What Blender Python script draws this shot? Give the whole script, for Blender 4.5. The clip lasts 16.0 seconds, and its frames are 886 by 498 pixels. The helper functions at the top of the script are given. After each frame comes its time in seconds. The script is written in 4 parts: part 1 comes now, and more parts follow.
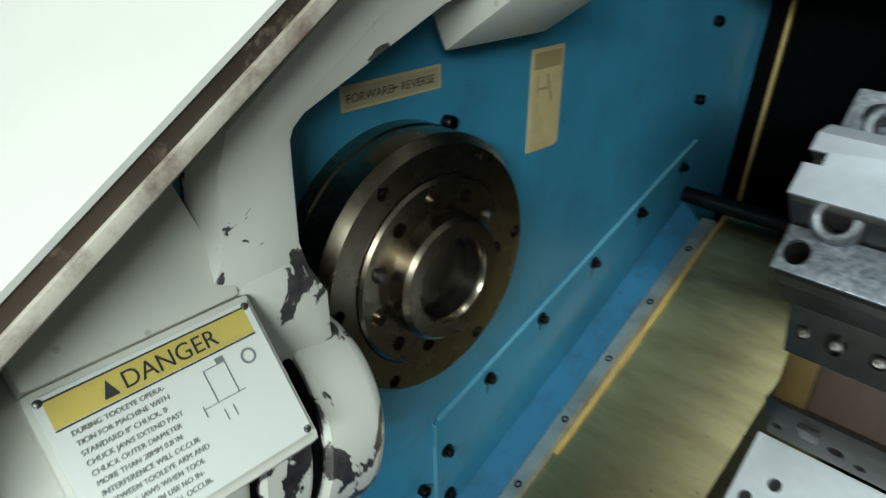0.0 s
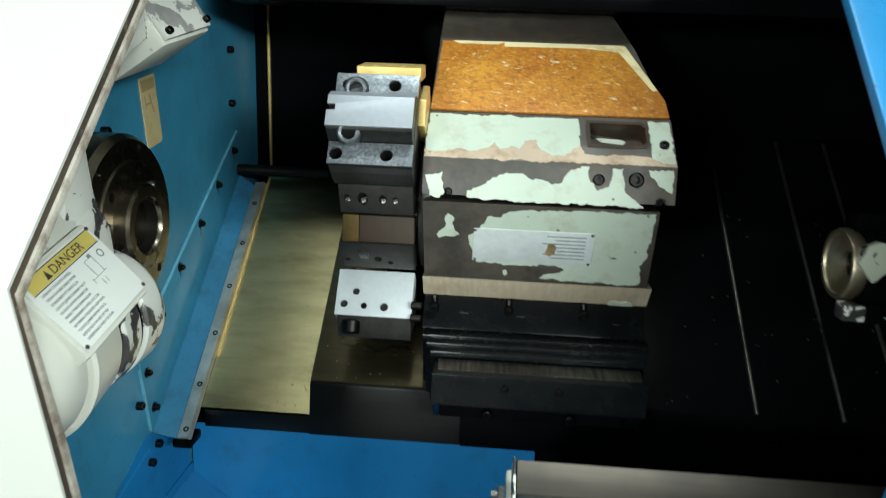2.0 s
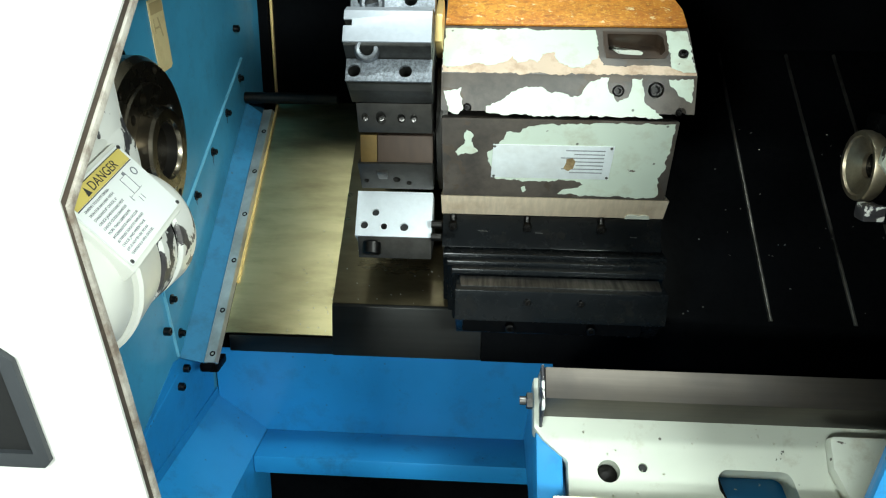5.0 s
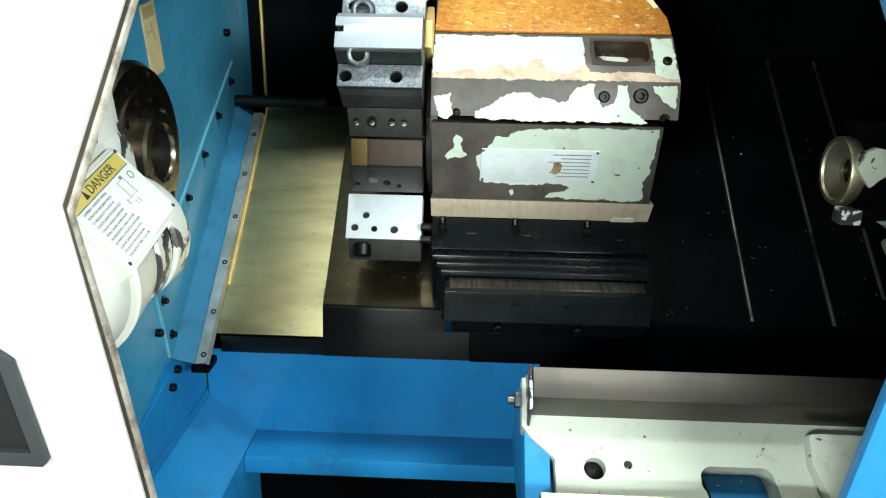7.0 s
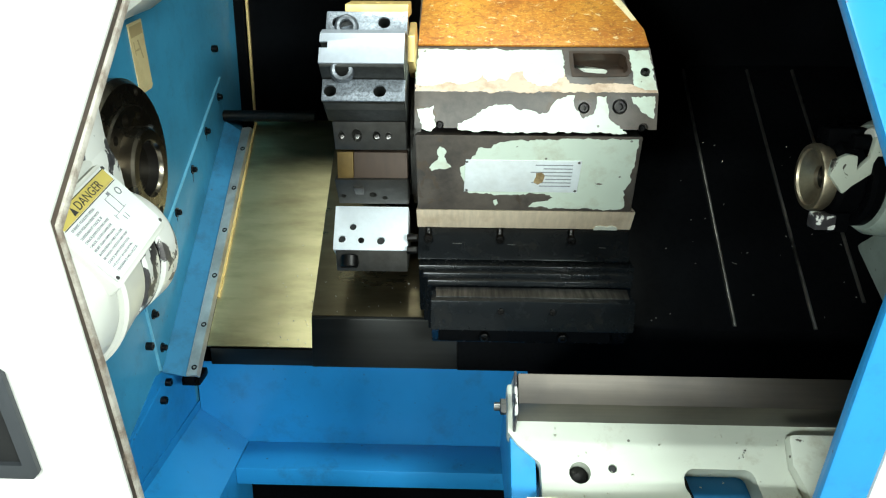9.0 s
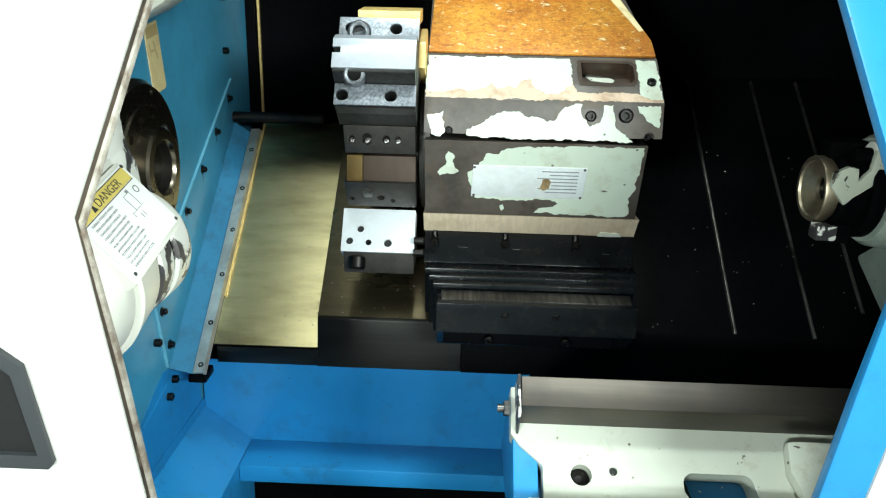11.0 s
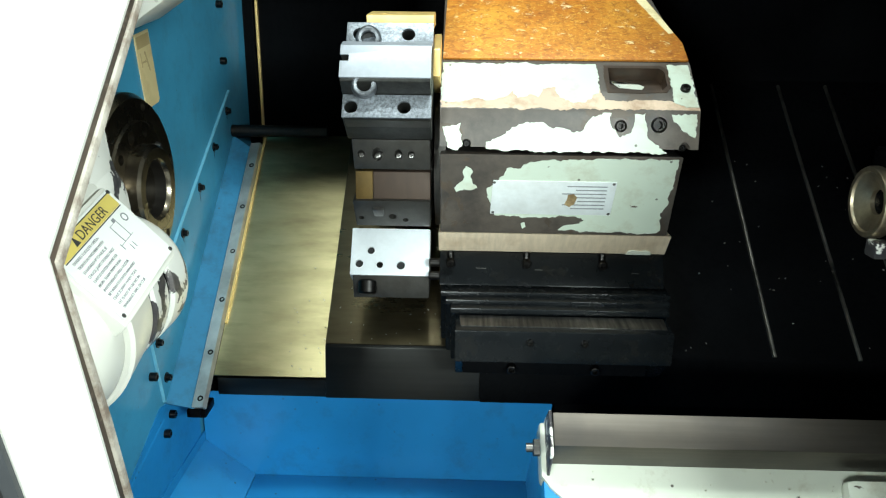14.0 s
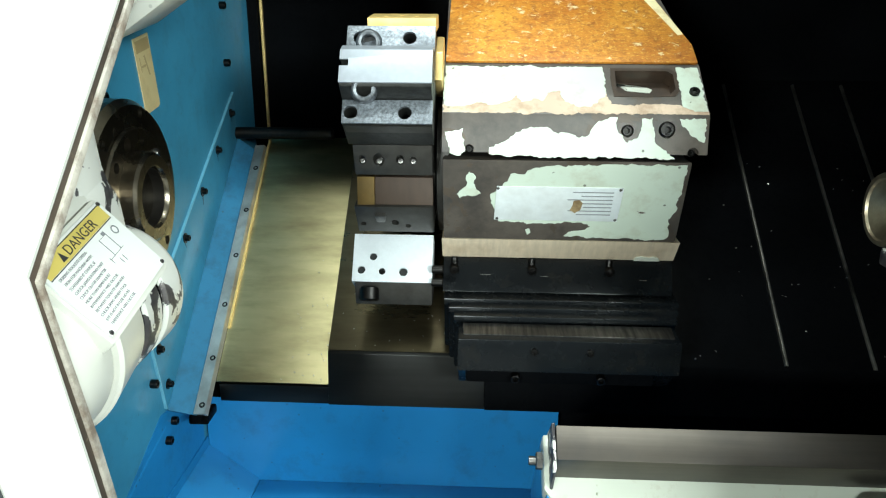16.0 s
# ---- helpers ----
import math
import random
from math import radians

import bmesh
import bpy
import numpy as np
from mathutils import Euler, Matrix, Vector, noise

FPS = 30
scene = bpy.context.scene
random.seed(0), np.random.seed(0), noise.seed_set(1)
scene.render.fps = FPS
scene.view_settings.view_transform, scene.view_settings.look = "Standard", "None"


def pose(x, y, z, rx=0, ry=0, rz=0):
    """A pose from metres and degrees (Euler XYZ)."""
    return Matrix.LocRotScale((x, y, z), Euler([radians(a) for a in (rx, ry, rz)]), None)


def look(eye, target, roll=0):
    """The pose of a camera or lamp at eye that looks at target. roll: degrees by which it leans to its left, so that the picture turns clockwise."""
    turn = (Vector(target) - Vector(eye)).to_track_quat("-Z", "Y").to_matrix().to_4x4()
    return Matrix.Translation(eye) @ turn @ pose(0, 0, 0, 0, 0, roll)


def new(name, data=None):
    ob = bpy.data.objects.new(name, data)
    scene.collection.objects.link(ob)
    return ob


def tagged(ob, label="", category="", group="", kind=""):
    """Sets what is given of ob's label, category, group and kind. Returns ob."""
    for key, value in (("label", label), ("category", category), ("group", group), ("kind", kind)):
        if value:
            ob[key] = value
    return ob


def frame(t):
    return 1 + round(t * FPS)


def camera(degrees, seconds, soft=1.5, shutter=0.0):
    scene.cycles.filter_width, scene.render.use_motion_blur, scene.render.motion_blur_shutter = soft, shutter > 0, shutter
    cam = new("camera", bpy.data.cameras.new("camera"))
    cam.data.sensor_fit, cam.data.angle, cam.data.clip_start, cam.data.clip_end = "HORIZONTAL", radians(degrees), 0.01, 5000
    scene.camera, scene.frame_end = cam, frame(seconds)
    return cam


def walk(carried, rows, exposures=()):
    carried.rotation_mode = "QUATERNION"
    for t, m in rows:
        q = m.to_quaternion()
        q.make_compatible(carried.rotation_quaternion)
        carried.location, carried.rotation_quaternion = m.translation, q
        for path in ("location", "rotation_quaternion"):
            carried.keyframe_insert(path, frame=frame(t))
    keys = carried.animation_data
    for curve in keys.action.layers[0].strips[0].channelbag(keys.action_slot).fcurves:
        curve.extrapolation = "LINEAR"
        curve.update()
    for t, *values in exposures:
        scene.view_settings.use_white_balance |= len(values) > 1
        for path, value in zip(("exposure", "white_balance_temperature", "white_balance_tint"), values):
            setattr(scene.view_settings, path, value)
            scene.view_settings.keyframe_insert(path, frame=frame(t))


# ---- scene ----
cam = camera(62.0, 16.0, 1.15, 0.4)
PATH = [
    (0, (0.441, -0.922, 1.339), (-0.83, 0.465, 0.662), 8.0),
    (0.5, (0.538, -1.017, 1.354), (-0.55, 0.555, 0.765), 6.3),
    (1, (0.629, -1.093, 1.342), (-0.293, 0.616, 0.861), 3.6),
    (1.5, (0.58, -1.234, 1.331), (0.093, 0.66, 0.909), 3.0),
    (2, (0.513, -1.384, 1.327), (0.375, 0.55, 0.839), 2.1),
    (2.5, (0.519, -1.438, 1.317), (0.407, 0.487, 0.787), 1.0),
    (3, (0.499, -1.427, 1.307), (0.388, 0.489, 0.745), 0.5),
    (3.5, (0.471, -1.404, 1.307), (0.373, 0.498, 0.693), 0.3),
    (4, (0.48, -1.4, 1.301), (0.36, 0.49, 0.656), -0.0),
    (6.5, (0.463, -1.413, 1.304), (0.382, 0.477, 0.653), 1.5),
    (7, (0.47, -1.419, 1.308), (0.399, 0.473, 0.663), 1.0),
    (7.5, (0.473, -1.425, 1.31), (0.414, 0.47, 0.674), 0.7),
    (8, (0.476, -1.429, 1.311), (0.423, 0.469, 0.683), 0.5),
    (8.5, (0.483, -1.434, 1.313), (0.423, 0.465, 0.69), 0.4),
    (9, (0.483, -1.435, 1.313), (0.427, 0.467, 0.695), 0.3),
    (11.5, (0.468, -1.453, 1.317), (0.419, 0.455, 0.718), 1.7),
    (12, (0.461, -1.45, 1.31), (0.432, 0.461, 0.723), 1.5),
    (12.5, (0.443, -1.436, 1.305), (0.441, 0.478, 0.726), 1.4),
    (13, (0.41, -1.415, 1.304), (0.452, 0.5, 0.73), 1.9),
    (13.5, (0.403, -1.399, 1.304), (0.444, 0.517, 0.733), 1.9),
    (14, (0.444, -1.366, 1.311), (0.392, 0.545, 0.723), 0.6),
    (14.5, (0.452, -1.347, 1.32), (0.375, 0.557, 0.714), 0.3),
    (15, (0.451, -1.341, 1.323), (0.373, 0.562, 0.714), 0.4),
    (15.5, (0.454, -1.343, 1.324), (0.372, 0.561, 0.716), 0.3),
    (16, (0.459, -1.343, 1.322), (0.368, 0.562, 0.719), 0.3),
]
walk(cam, [(t, look(eye, target, roll)) for t, eye, target, roll in PATH], [(0.0, -0.75), (1.0, -0.75), (1.6, -0.75), (2.3, -0.45), (3.0, -0.2), (4.0, -0.18), (7.0, 0.0), (9.0, 0.06), (12.0, 0.05), (16.0, 0.0)])

# ---- light ----
ZO = 1.15          # height of the bed's datum above the workshop floor
world = bpy.data.worlds.new("workshop_air")
scene.world = world
world.use_nodes = True
world.node_tree.nodes["Background"].inputs[0].default_value = (0.9, 0.95, 1.0, 1)
world.node_tree.nodes["Background"].inputs[1].default_value = 0.02


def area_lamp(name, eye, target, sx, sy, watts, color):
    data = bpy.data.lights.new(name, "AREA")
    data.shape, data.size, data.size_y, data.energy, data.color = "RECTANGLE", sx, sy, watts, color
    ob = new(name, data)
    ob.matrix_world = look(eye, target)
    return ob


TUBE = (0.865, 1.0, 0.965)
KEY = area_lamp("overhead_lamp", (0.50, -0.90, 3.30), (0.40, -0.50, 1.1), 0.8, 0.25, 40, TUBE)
# Two unseen low fill lights, added to brighten front and lower faces.
FILL = area_lamp("low_fill_right", (1.75, -2.70, 1.80), (0.2, -0.7, 1.0), 1.2, 0.25, 116, TUBE)
SIDE = area_lamp("low_fill_left", (-0.62, -3.30, 1.50), (0.6, -0.5, 1.0), 0.5, 0.25, 84, TUBE)

# ---- materials ----


def node_mat(name):
    m = bpy.data.materials.new(name)
    m.use_nodes = True
    nt = m.node_tree
    return m, nt, nt.nodes["Principled BSDF"]


def texco(nt, stretch=(1, 1, 1)):
    tc = nt.nodes.new("ShaderNodeTexCoord")
    mp = nt.nodes.new("ShaderNodeMapping")
    mp.inputs["Scale"].default_value = stretch
    nt.links.new(tc.outputs["Object"], mp.inputs[0])
    return mp.outputs[0]


def noise_fac(nt, co, scale, detail=4, rough=0.55, distort=0.0):
    n = nt.nodes.new("ShaderNodeTexNoise")
    n.inputs["Scale"].default_value, n.inputs["Detail"].default_value = scale, detail
    n.inputs["Roughness"].default_value, n.inputs["Distortion"].default_value = rough, distort
    nt.links.new(co, n.inputs["Vector"])
    return n.outputs["Fac"]


def ramp(nt, fac, lo, hi, a=0.0, b=1.0):
    r = nt.nodes.new("ShaderNodeMapRange")
    r.inputs[1].default_value, r.inputs[2].default_value, r.inputs[3].default_value, r.inputs[4].default_value = lo, hi, a, b
    nt.links.new(fac, r.inputs[0])
    return r.outputs[0]


def mix(nt, fac, a, b):
    m = nt.nodes.new("ShaderNodeMix")
    m.data_type = "RGBA"
    for sock, v in ((m.inputs[0], fac), (m.inputs[6], a), (m.inputs[7], b)):
        if isinstance(v, (tuple, list)):
            sock.default_value = (*v, 1)
        elif isinstance(v, (int, float)):
            sock.default_value = v
        else:
            nt.links.new(v, sock)
    return m.outputs[2]


def mixf(nt, fac, a, b):
    return ramp(nt, fac, 0, 1, a, b)


def mul(nt, a, b):
    m = nt.nodes.new("ShaderNodeMath")
    m.operation = "MULTIPLY"
    for sock, v in ((m.inputs[0], a), (m.inputs[1], b)):
        if isinstance(v, (int, float)):
            sock.default_value = v
        else:
            nt.links.new(v, sock)
    return m.outputs[0]


def bump(nt, p, h, strength, dist=0.001):
    b = nt.nodes.new("ShaderNodeBump")
    b.inputs["Strength"].default_value, b.inputs["Distance"].default_value = strength, dist
    nt.links.new(h, b.inputs["Height"])
    nt.links.new(b.outputs[0], p.inputs["Normal"])


def paint(name, color, rough=0.4, vary=0.12, grime=(0.10, 0.08, 0.06), grime_lo=0.62, grime_hi=0.8, grime_max=0.5,
          chip=None, chip_lo=0.6, chip_scale=14, chip_metal=0.6, chip_rough=0.45, spots=0.0, spec=0.5, bias=()):
    """Enamel with cloudy colour, grime and, where asked, flaked patches that show what lies under it."""
    m, nt, p = node_mat(name)
    co = texco(nt)
    big, fine = noise_fac(nt, co, 5, 3), noise_fac(nt, co, 70, 5, 0.65)
    dark = tuple(c * (1 - vary) for c in color)
    lite = tuple(min(0.9, c * (1 + vary)) for c in color)
    col = mix(nt, ramp(nt, big, 0.35, 0.65), dark, lite)
    dirt = ramp(nt, noise_fac(nt, co, 22, 8, 0.7), grime_lo, grime_hi, 0, grime_max)
    col = mix(nt, dirt, col, grime)
    rg = mixf(nt, fine, rough - 0.06, rough + 0.10)
    if spots:
        v = nt.nodes.new("ShaderNodeTexVoronoi")
        v.inputs["Scale"].default_value = 60
        nt.links.new(co, v.inputs["Vector"])
        sp = mul(nt, ramp(nt, v.outputs["Distance"], 0.10, 0.14, 1, 0), ramp(nt, noise_fac(nt, co, 31, 1), 0.58, 0.6))
        col = mix(nt, mul(nt, sp, spots), col, (0.05, 0.04, 0.03))
    h = fine
    if chip:
        f = noise_fac(nt, co, chip_scale, 7, 0.6, 0.6)
        if bias:
            sep = nt.nodes.new("ShaderNodeSeparateXYZ")
            nt.links.new(co, sep.inputs[0])
            for axis, a, b, c, d, amount in bias:
                band = mul(nt, ramp(nt, sep.outputs[axis], a, b), ramp(nt, sep.outputs[axis], c, d, 1, 0))
                add = nt.nodes.new("ShaderNodeMath")
                nt.links.new(f, add.inputs[0])
                nt.links.new(mul(nt, band, amount), add.inputs[1])
                f = add.outputs[0]
        f = ramp(nt, f, chip_lo, chip_lo + 0.012)
        under = mix(nt, ramp(nt, noise_fac(nt, co, 45, 6, 0.7), 0.35, 0.7), chip[0], chip[1])
        col = mix(nt, f, col, under)
        nt.links.new(mul(nt, f, chip_metal), p.inputs["Metallic"])
        rgm = nt.nodes.new("ShaderNodeMix")
        nt.links.new(f, rgm.inputs[0])
        nt.links.new(rg, rgm.inputs[2])
        rgm.inputs[3].default_value = chip_rough
        rg = rgm.outputs[0]
        h = mixf(nt, f, 1.0, 0.0)
    nt.links.new(col, p.inputs["Base Color"])
    nt.links.new(rg, p.inputs["Roughness"])
    p.inputs["Specular IOR Level"].default_value = spec
    bump(nt, p, h, 0.35 if chip else 0.10, 0.0006)
    return m


def metal(name, color, rough=0.3, vary=0.25, stretch=(1, 1, 1), grain=160, stain=(0.08, 0.06, 0.04), stain_lo=0.55, stain_hi=0.8, stain_max=0.5, metallic=1.0, smear=(1, 1, 1)):
    m, nt, p = node_mat(name)
    co, st = texco(nt), texco(nt, stretch)
    line, cloud = noise_fac(nt, st, grain, 3, 0.6), noise_fac(nt, texco(nt, smear), 9, 5, 0.6)
    col = mix(nt, ramp(nt, line, 0.3, 0.7), tuple(c * (1 - vary) for c in color), color)
    col = mix(nt, ramp(nt, cloud, stain_lo, stain_hi, 0, stain_max), col, stain)
    nt.links.new(col, p.inputs["Base Color"])
    p.inputs["Metallic"].default_value = metallic
    nt.links.new(mixf(nt, cloud, rough - 0.08, rough + 0.14), p.inputs["Roughness"])
    bump(nt, p, line, 0.12, 0.0004)
    return m


BARE = ((0.19, 0.145, 0.11), (0.060, 0.052, 0.047))
BLUE = paint("blue_enamel", (0.010, 0.165, 0.40), 0.34, 0.10, (0.02, 0.06, 0.10), 0.52, 0.78, 0.5, spots=0.4)
WALL_BLUE = paint("dull_blue_wall_enamel", (0.035, 0.205, 0.335), 0.36, 0.12, (0.03, 0.07, 0.09), 0.50, 0.80, 0.5, spots=0.35)
BLUE_TRIM = paint("blue_frame_enamel", (0.014, 0.205, 0.47), 0.36, 0.08, (0.02, 0.05, 0.09), 0.54, 0.78, 0.55, spots=0.7)
WHITE = paint("cream_door_enamel", (0.66, 0.645, 0.60), 0.38, 0.03, (0.30, 0.26, 0.2), 0.66, 0.9, 0.25)
RIM = paint("soiled_door_rim", (0.56, 0.51, 0.44), 0.5, 0.12, (0.17, 0.115, 0.08), 0.42, 0.60, 0.85, spots=0.9)
CHANNEL = paint("greasy_dark_channel", (0.060, 0.042, 0.030), 0.5, 0.4, (0.34, 0.26, 0.20), 0.54, 0.66, 0.8)
CAST = paint("cream_cast_enamel", (0.62, 0.61, 0.55), 0.36, 0.06, (0.22, 0.18, 0.12), 0.6, 0.85, 0.35, spots=0.3)
CAST_CHIP = paint("flaked_cream_enamel", (0.66, 0.65, 0.60), 0.36, 0.05, (0.25, 0.2, 0.15), 0.6, 0.85, 0.3, chip=((0.16, 0.15, 0.15), (0.035, 0.035, 0.045)), chip_lo=0.575, chip_scale=18)
CHIP_BAND = paint("mostly_flaked_enamel", (0.66, 0.65, 0.60), 0.36, 0.05, chip=((0.10, 0.09, 0.09), (0.03, 0.03, 0.04)), chip_lo=0.47, chip_scale=34)
MINT = paint("mint_enamel_film", (0.53, 0.595, 0.50), 0.36, 0.07, (0.30, 0.22, 0.12), 0.52, 0.76, 0.45, spots=0.8, chip=BARE, chip_lo=0.69, chip_scale=24)
IRON = paint("bare_stained_iron", (0.085, 0.070, 0.058), 0.40, 0.30, (0.030, 0.026, 0.024), 0.42, 0.66, 0.75, spots=0.5, chip=((0.100, 0.076, 0.056), (0.070, 0.056, 0.047)), chip_lo=0.56, chip_scale=17, chip_metal=0.3)
IRON_PALE = paint("rubbed_rusty_primer", (0.56, 0.42, 0.31), 0.42, 0.20, (0.26, 0.15, 0.08), 0.46, 0.68, 0.8, spots=0.5)
TAILCAST = paint("pale_green_cast_enamel", (0.51, 0.53, 0.455), 0.30, 0.08, (0.22, 0.15, 0.07), 0.56, 0.74, 0.45, chip=((0.10, 0.085, 0.07), (0.03, 0.03, 0.03)), chip_lo=0.69, chip_scale=26, spots=0.9)
TAILDARK = paint("oily_green_enamel", (0.34, 0.39, 0.34), 0.30, 0.12, (0.12, 0.15, 0.11), 0.42, 0.72, 0.6, spots=0.5)
BLACK = paint("oily_black_paint", (0.0020, 0.0022, 0.0026), 0.26, 0.3, (0.0035, 0.003, 0.003), 0.5, 0.8, 0.5, spec=0.022)
BLACK_PLATE = paint("black_cover_plate", (0.0042, 0.0052, 0.0062), 0.24, 0.4, (0.016, 0.014, 0.011), 0.57, 0.74, 0.6, spec=0.22)
RUBBER = paint("grey_plastic", (0.035, 0.038, 0.042), 0.5, 0.15)
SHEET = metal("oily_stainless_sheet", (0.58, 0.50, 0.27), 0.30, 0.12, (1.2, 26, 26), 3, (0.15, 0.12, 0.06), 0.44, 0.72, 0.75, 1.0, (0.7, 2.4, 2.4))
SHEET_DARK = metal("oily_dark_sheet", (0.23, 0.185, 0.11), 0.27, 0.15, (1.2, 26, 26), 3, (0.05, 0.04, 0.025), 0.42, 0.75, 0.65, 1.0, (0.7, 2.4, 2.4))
APRON = metal("dark_oily_edge", (0.045, 0.045, 0.043), 0.34, 0.2, (1.2, 26, 26), 3, (0.03, 0.03, 0.03), 0.42, 0.75, 0.65)
STRIP = metal("bright_edge_strip", (0.80, 0.79, 0.74), 0.32, 0.2, (1, 1, 1), 40, (0.10, 0.08, 0.05), 0.5, 0.75, 0.6, 0.85)
RIBS = metal("worn_rib_steel", (0.62, 0.59, 0.52), 0.34, 0.3, (1, 1, 1), 30, (0.03, 0.03, 0.027), 0.46, 0.66, 0.9)
BRASS = metal("brass_strip", (0.92, 0.66, 0.27), 0.42, 0.15, (1, 1, 1), 60, (0.4, 0.25, 0.08), 0.6, 0.85, 0.5, 0.7)
SPINDLE = metal("dark_machined_steel", (0.30, 0.26, 0.20), 0.24, 0.25, (1, 1, 1), 120, (0.07, 0.05, 0.03), 0.45, 0.75, 0.6)
def hammered(name, color, rough, scale=260, metallic=0.7):
    """Mottled phosphated steel with small glints and stains."""
    m, nt, p = node_mat(name)
    co = texco(nt)
    fine, cloud = noise_fac(nt, co, scale, 4, 0.7), noise_fac(nt, co, 22, 5, 0.65)
    col = mix(nt, ramp(nt, fine, 0.32, 0.68), tuple(c * 0.45 for c in color), tuple(c * 1.45 for c in color))
    col = mix(nt, ramp(nt, cloud, 0.48, 0.75, 0, 0.6), col, tuple(c * 0.35 for c in color))
    nt.links.new(col, p.inputs["Base Color"])
    p.inputs["Metallic"].default_value = metallic
    nt.links.new(mixf(nt, cloud, rough - 0.1, rough + 0.15), p.inputs["Roughness"])
    bump(nt, p, fine, 0.5, 0.0006)
    return m


BLOCK = hammered("mottled_tool_steel", (0.24, 0.26, 0.29), 0.38)
BOSS = hammered("dark_nozzle_steel", (0.12, 0.128, 0.14), 0.40)
# Dark steel tone that puts the shade of undersides and recesses into colour.
BLOCK_SHADED = hammered("shaded_recess_steel", (0.022, 0.022, 0.020), 0.42, 120, 0.4)
BASEBAND = metal("worn_brown_steel", (0.70, 0.57, 0.42), 0.42, 0.2, (5, 1, 1), 30, (0.26, 0.14, 0.06), 0.48, 0.72, 0.75, 0.2)
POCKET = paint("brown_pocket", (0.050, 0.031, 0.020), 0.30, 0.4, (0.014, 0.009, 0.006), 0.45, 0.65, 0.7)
# Lighter steel tone for the holder face turned to the light.
BLOCK_LIT = metal("lit_ground_steel", (0.40, 0.425, 0.47), 0.40, 0.10, (1, 1, 1), 140, (0.22, 0.22, 0.23), 0.55, 0.85, 0.4, 0.4)
TURRET = metal("blackened_turret_steel", (0.080, 0.076, 0.070), 0.38, 0.3, (1, 1, 1), 80, (0.035, 0.028, 0.02), 0.45, 0.75, 0.6, 0.7)
BROWN = metal("oil_browned_steel", (0.050, 0.029, 0.018), 0.66, 0.25, (4, 1, 1), 30, (0.035, 0.020, 0.012), 0.45, 0.70, 0.7, 0.1)
WAY = metal("ground_way_steel", (0.115, 0.10, 0.086), 0.44, 0.15, (1, 25, 25), 8, (0.07, 0.065, 0.065), 0.40, 0.72, 0.65)
STREAK = metal("wiped_plate", (0.30, 0.28, 0.26), 0.34, 0.75, (14, 1, 1), 14, (0.03, 0.03, 0.03), 0.45, 0.7, 0.8)
SCREW = metal("black_oxide_screw", (0.035, 0.033, 0.032), 0.35, 0.3)
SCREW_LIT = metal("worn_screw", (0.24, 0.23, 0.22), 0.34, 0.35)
# Near-black colour that stands in for shade inside holes and recesses.
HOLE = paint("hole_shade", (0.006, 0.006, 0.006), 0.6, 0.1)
PLATE = metal("brushed_label_plate", (0.80, 0.84, 0.85), 0.40, 0.1, (1, 1, 1), 90, (0.45, 0.42, 0.36), 0.5, 0.8, 0.5, 0.2)
TAN = paint("tan_label", (0.52, 0.42, 0.22), 0.42, 0.12, (0.25, 0.17, 0.08), 0.5, 0.75, 0.5)
PALE = paint("label_white", (0.72, 0.73, 0.70), 0.36, 0.03, (0.4, 0.38, 0.32), 0.62, 0.85, 0.3)
YELLOW = paint("label_yellow", (0.60, 0.47, 0.12), 0.4, 0.15, (0.25, 0.2, 0.1), 0.5, 0.7, 0.5)
INK = paint("label_ink", (0.03, 0.03, 0.03), 0.5, 0.2)
GREYINK = paint("faded_ink", (0.22, 0.23, 0.24), 0.5, 0.2)
CONCRETE = paint("workshop_concrete", (0.22, 0.21, 0.20), 0.6, 0.2)
PLASTER = paint("workshop_wall_paint", (0.45, 0.45, 0.43), 0.7, 0.08)


def rust_mat():
    m, nt, p = node_mat("rusted_top_plate")
    co = texco(nt, (0.75, 1, 1))
    a, b, c = noise_fac(nt, co, 9, 5, 0.65), noise_fac(nt, co, 120, 6, 0.75, 0.3), noise_fac(nt, co, 62, 6, 0.7, 0.5)
    d = noise_fac(nt, co, 260, 4, 0.65, 0.2)
    col = mix(nt, ramp(nt, a, 0.36, 0.64), (0.42, 0.125, 0.012), (0.66, 0.29, 0.035))
    col = mix(nt, ramp(nt, b, 0.46, 0.66, 0, 0.7), col, (0.19, 0.050, 0.010))
    col = mix(nt, ramp(nt, d, 0.54, 0.66, 0, 0.6), col, (0.74, 0.42, 0.08))
    col = mix(nt, ramp(nt, c, 0.60, 0.66, 0, 0.85), col, (0.80, 0.66, 0.38))
    nt.links.new(col, p.inputs["Base Color"])
    nt.links.new(mixf(nt, b, 0.3, 0.6), p.inputs["Roughness"])
    p.inputs["Metallic"].default_value = 0.15
    bump(nt, p, b, 0.25, 0.0008)
    return m


RUST = rust_mat()

# ---- builders ----
BASE = {}


def place(ob, base):
    ob.location = (base[0], base[1], base[2] + ZO)
    BASE[ob] = Vector(base)
    return ob


def thing(name, base, label, category, group="", kind=""):
    return tagged(place(new(name), base), label, category, group, kind)


def mesh_of(name, bm, mats):
    me = bpy.data.meshes.new(name)
    bm.normal_update()
    bm.to_mesh(me)
    bm.free()
    for m in (mats if isinstance(mats, (list, tuple)) else [mats]):
        me.materials.append(m)
    return me


def smooth(me, degrees=35):
    me.shade_smooth()
    me.set_sharp_from_angle(angle=radians(degrees))
    return me


